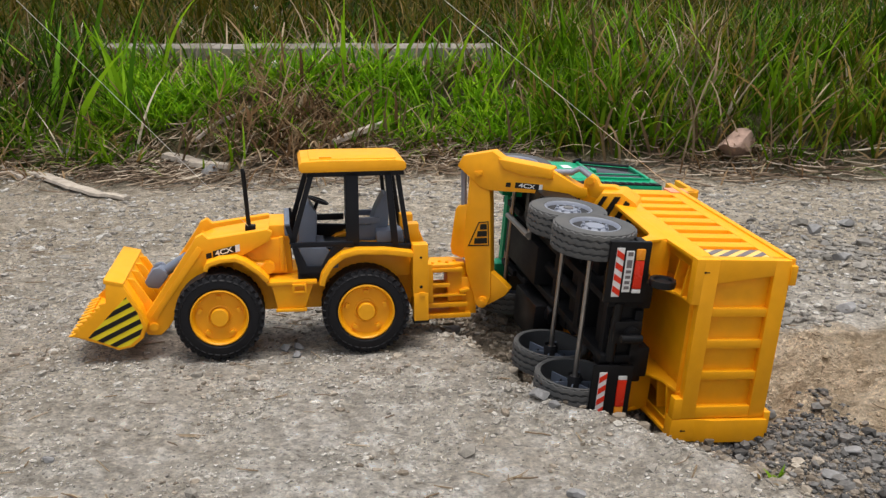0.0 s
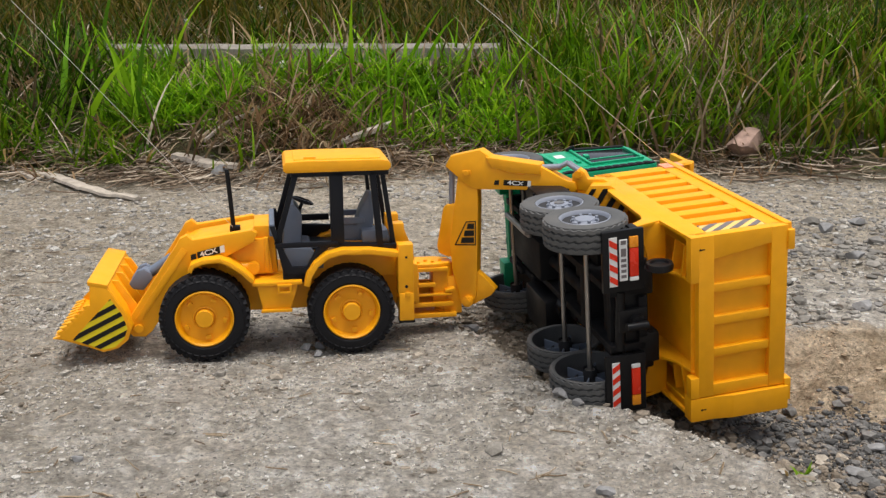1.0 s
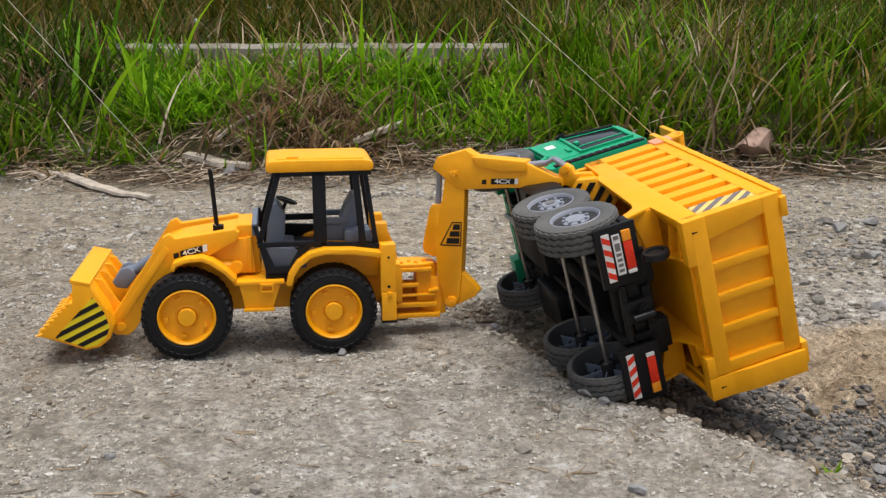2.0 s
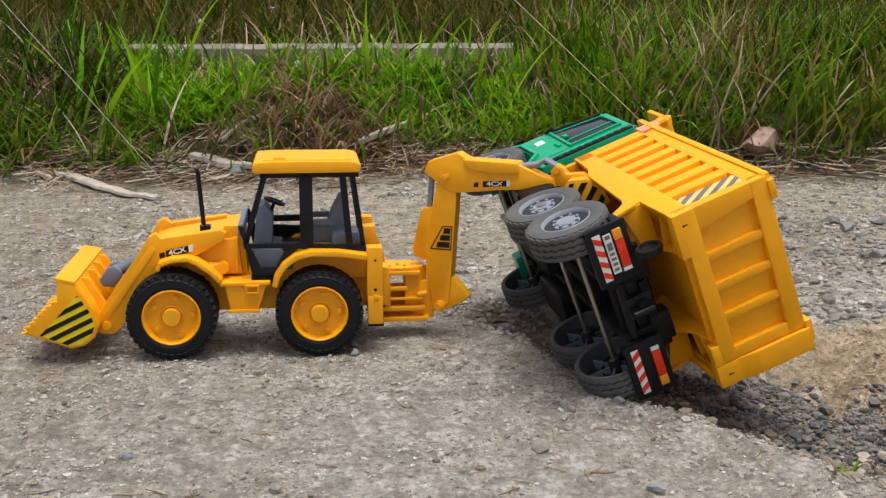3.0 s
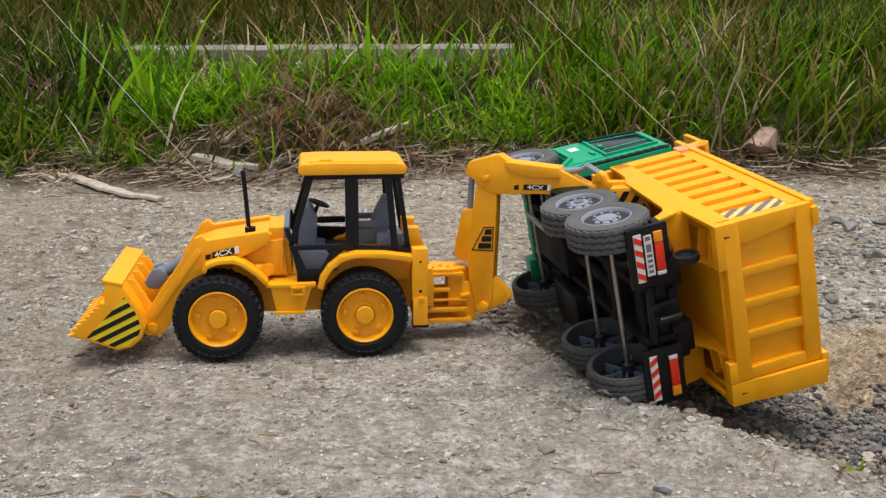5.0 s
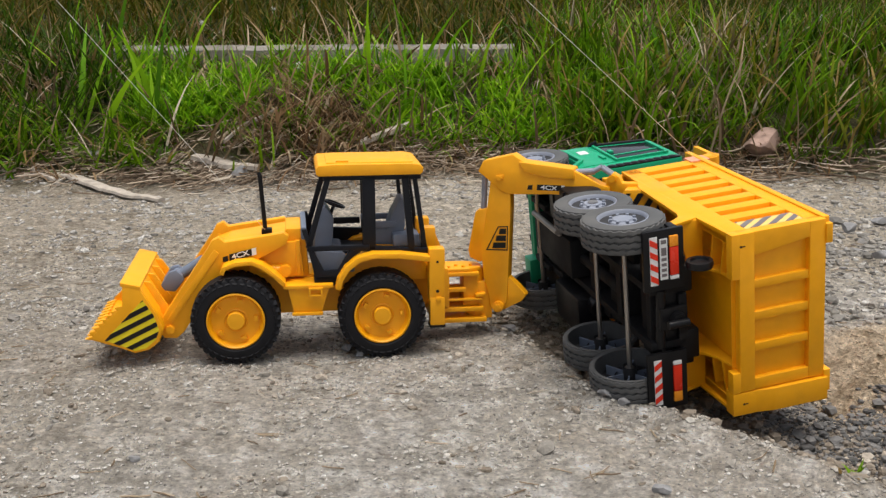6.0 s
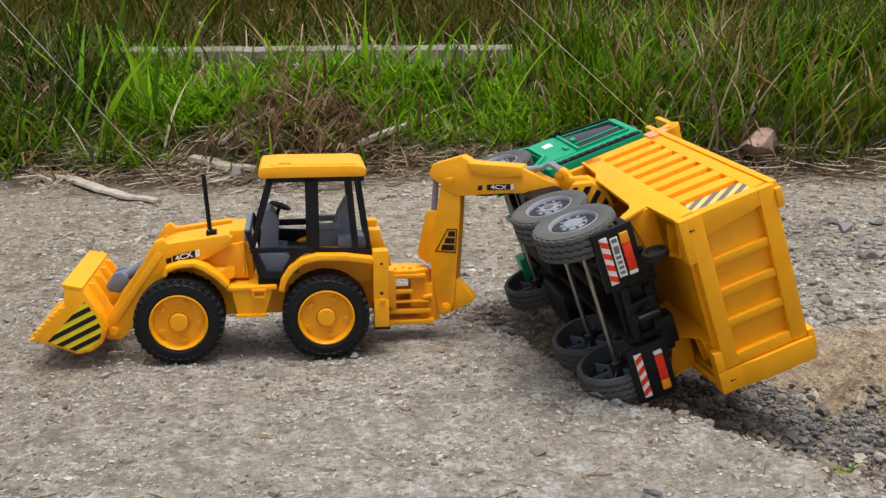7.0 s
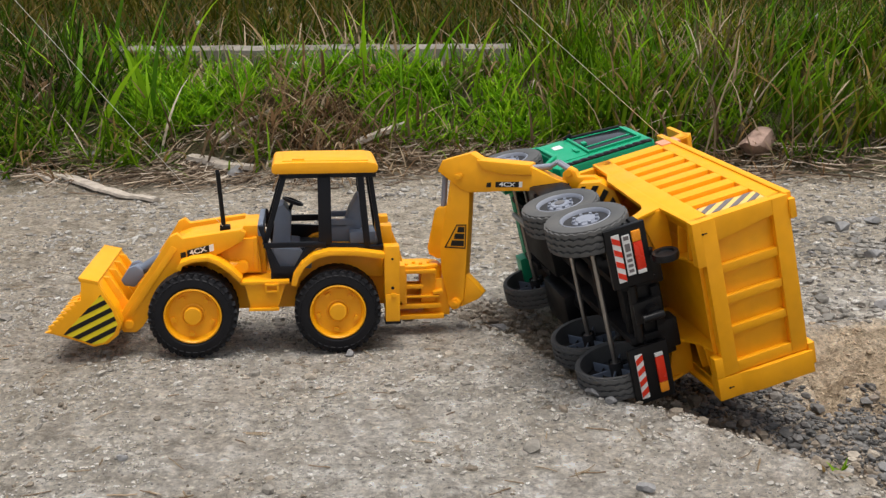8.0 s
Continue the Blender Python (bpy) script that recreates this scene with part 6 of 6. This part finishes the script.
    truck_rows = [  # seconds, x, y, z, heading, roll, pitch
        (0, 0.1278, -0.3541, 0.0770, 12.79, 3.86, 4.92),
        (0.1, 0.1213, -0.3573, 0.0789, 12.66, 0.46, 4.47),
        (0.2, 0.1115, -0.3610, 0.0806, 12.38, -4.76, 3.95),
        (0.3, 0.1022, -0.3633, 0.0809, 11.97, -9.79, 3.61),
        (0.4, 0.0962, -0.3640, 0.0803, 11.61, -13.23, 3.44),
        (0.5, 0.0919, -0.3642, 0.0795, 11.29, -15.72, 3.34),
        (0.6, 0.0896, -0.3644, 0.0795, 11.17, -16.60, 3.34),
        (0.7, 0.0894, -0.3646, 0.0798, 11.17, -16.35, 3.34),
        (0.8, 0.0929, -0.3646, 0.0809, 11.39, -14.03, 3.36),
        (0.9, 0.1036, -0.3630, 0.0818, 11.87, -7.92, 3.57),
        (1, 0.1083, -0.3617, 0.0816, 12.01, -5.12, 3.74),
        (1.1, 0.1119, -0.3602, 0.0809, 12.13, -3.41, 3.90),
        (1.2, 0.1148, -0.3587, 0.0801, 12.22, -2.11, 4.05),
        (1.3, 0.1106, -0.3599, 0.0806, 12.16, -4.40, 3.90),
        (1.4, 0.1016, -0.3619, 0.0810, 11.90, -9.29, 3.64),
        (1.5, 0.0951, -0.3625, 0.0804, 11.64, -12.93, 3.56),
        (1.6, 0.0881, -0.3630, 0.0795, 11.34, -16.64, 3.52),
        (1.7, 0.0837, -0.3631, 0.0786, 11.14, -18.90, 3.55),
        (1.8, 0.0817, -0.3631, 0.0782, 11.08, -19.91, 3.58),
        (1.9, 0.0834, -0.3634, 0.0789, 11.28, -18.82, 3.57),
        (2.05, 0.0918, -0.3636, 0.0809, 11.91, -13.98, 3.58),
        (2.2, 0.1023, -0.3624, 0.0818, 12.50, -8.13, 3.77),
        (2.35, 0.1083, -0.3610, 0.0816, 12.81, -4.80, 3.97),
        (2.5, 0.1050, -0.3621, 0.0821, 12.83, -6.32, 3.88),
        (2.65, 0.0935, -0.3644, 0.0821, 12.48, -12.21, 3.66),
        (2.8, 0.0827, -0.3648, 0.0803, 11.97, -17.94, 3.65),
        (2.9, 0.0780, -0.3645, 0.0789, 11.71, -20.49, 3.72),
        (3, 0.0760, -0.3643, 0.0784, 11.64, -21.49, 3.76),
        (3.1, 0.0773, -0.3649, 0.0791, 11.73, -20.45, 3.76),
        (3.2, 0.0813, -0.3656, 0.0807, 12.02, -17.85, 3.73),
        (3.3, 0.0895, -0.3660, 0.0827, 12.51, -13.04, 3.75),
        (3.4, 0.0973, -0.3653, 0.0835, 12.86, -8.56, 3.89),
        (3.5, 0.1044, -0.3639, 0.0833, 13.10, -4.49, 4.12),
        (3.6, 0.1093, -0.3621, 0.0825, 13.13, -2.28, 4.22),
        (3.7, 0.1077, -0.3625, 0.0826, 13.00, -3.39, 4.08),
        (3.8, 0.0987, -0.3645, 0.0829, 12.60, -8.42, 3.74),
        (3.9, 0.0874, -0.3653, 0.0814, 11.93, -14.90, 3.55),
        (4, 0.0773, -0.3642, 0.0781, 11.13, -20.90, 3.58),
        (4.1, 0.0671, -0.3615, 0.0733, 10.20, -26.87, 3.86),
        (4.2, 0.0643, -0.3604, 0.0717, 9.87, -28.56, 3.98),
        (4.3, 0.0650, -0.3604, 0.0721, 9.87, -28.24, 3.95),
        (4.4, 0.0671, -0.3609, 0.0732, 10.01, -27.05, 3.87),
        (4.5, 0.0729, -0.3622, 0.0761, 10.46, -23.74, 3.69),
        (4.6, 0.0807, -0.3636, 0.0790, 11.12, -19.32, 3.59),
        (4.7, 0.0875, -0.3640, 0.0807, 11.62, -15.52, 3.60),
        (4.85, 0.0939, -0.3638, 0.0817, 12.06, -12.02, 3.70),
        (5, 0.0945, -0.3640, 0.0818, 12.18, -11.71, 3.77),
        (5.15, 0.0896, -0.3645, 0.0811, 12.00, -14.42, 3.78),
        (5.3, 0.0846, -0.3647, 0.0800, 11.80, -17.15, 3.85),
        (5.45, 0.0832, -0.3648, 0.0796, 11.79, -17.95, 3.92),
        (5.6, 0.0863, -0.3651, 0.0804, 12.08, -16.23, 3.96),
        (5.7, 0.0894, -0.3652, 0.0810, 12.32, -14.53, 4.01),
        (5.8, 0.0932, -0.3651, 0.0816, 12.59, -12.44, 4.07),
        (5.9, 0.0971, -0.3648, 0.0819, 12.83, -10.35, 4.16),
        (6, 0.1036, -0.3637, 0.0820, 13.15, -6.92, 4.34),
        (6.1, 0.1139, -0.3600, 0.0809, 13.39, -1.50, 4.57),
        (6.2, 0.1212, -0.3563, 0.0792, 13.45, 2.27, 4.80),
        (6.3, 0.1230, -0.3549, 0.0787, 13.42, 3.25, 4.76),
        (6.4, 0.1193, -0.3562, 0.0799, 13.34, 1.48, 4.42),
        (6.5, 0.1100, -0.3593, 0.0819, 13.13, -3.22, 3.85),
        (6.6, 0.0979, -0.3628, 0.0825, 12.64, -9.82, 3.60),
        (6.7, 0.0901, -0.3640, 0.0815, 12.16, -14.31, 3.61),
        (6.8, 0.0854, -0.3644, 0.0805, 11.79, -17.16, 3.72),
        (6.9, 0.0825, -0.3647, 0.0796, 11.51, -19.05, 3.84),
        (7, 0.0821, -0.3651, 0.0794, 11.40, -19.52, 3.95),
        (7.1, 0.0850, -0.3651, 0.0805, 11.60, -17.63, 3.83),
        (7.2, 0.0918, -0.3650, 0.0823, 12.02, -13.63, 3.72),
        (7.3, 0.0997, -0.3640, 0.0833, 12.41, -9.10, 3.72),
        (7.4, 0.1069, -0.3622, 0.0834, 12.68, -5.04, 3.81),
        (7.5, 0.1112, -0.3606, 0.0832, 12.81, -2.50, 3.87),
        (7.6, 0.1147, -0.3596, 0.0826, 12.87, -1.05, 4.05),
        (7.7, 0.1141, -0.3601, 0.0826, 12.84, -1.64, 4.07),
        (7.8, 0.1084, -0.3620, 0.0831, 12.66, -4.96, 3.92),
        (7.9, 0.0998, -0.3638, 0.0828, 12.29, -9.84, 3.78),
        (8, 0.0917, -0.3643, 0.0813, 11.82, -14.61, 3.80),
    ]
    def stance(x, y, a, b):
        return pose(x, y, max(0.0, 0.165 * math.sin(radians(b))), 0, b, a)

    walk(loader, [(t, stance(x, y, a, b)) for t, x, y, a, b in hoe_rows])
    walk(truck, [(t, pose(x, y, z, c, b, a) @ lying) for t, x, y, z, a, b, c in truck_rows])
    for w, (wx, wy, wz) in loader_wheels:
        walk(w, [(t, pose(wx, wy, wz, 0, math.degrees((x + 0.250) / 0.0525), 0)) for t, x, y, a, b in hoe_rows])
    hinge = Matrix.Rotation(SWING, 3, "Z") @ Vector((0, 1, 0))
    for t_rows, ob, turn in ((hoe_rows, boom, 0), (hoe_rows, dipper, 1)):
        rows = []
        for t, x, y, a, b in t_rows:
            k = (-0.250 - x) / 0.1
            swing = Matrix.Translation(PIN) @ Matrix.Rotation(radians(3.7 * k), 4, hinge) @ Matrix.Translation(-PIN)
            if turn:
                swing = swing @ Matrix.Translation(BEND) @ Matrix.Rotation(radians(-10.1 * k), 4, hinge) @ Matrix.Translation(-BEND)
            rows.append((t, swing))
        walk(ob, rows)
    for ob, on, anchor, host in ((truck_string, Vector((-0.0905, 0.255, 0.204)), Vector((-0.226, -0.743, 0.580)), truck_rows), (loader_string, Vector((0.034, 0.044, 0.146)), Vector((-0.640, -0.98, 0.930)), hoe_rows)):
        rows = []
        for row in host:
            if host is hoe_rows:
                m = stance(*row[1:])
            else:
                t, x, y, z, a, b, c = row
                m = pose(x, y, z, c, b, a) @ lying
            tie = m @ on
            rows.append((row[0], Matrix.Translation(tie) @ (anchor - tie).to_track_quat("Z", "Y").to_matrix().to_4x4()))
        walk(ob, rows)


motions()
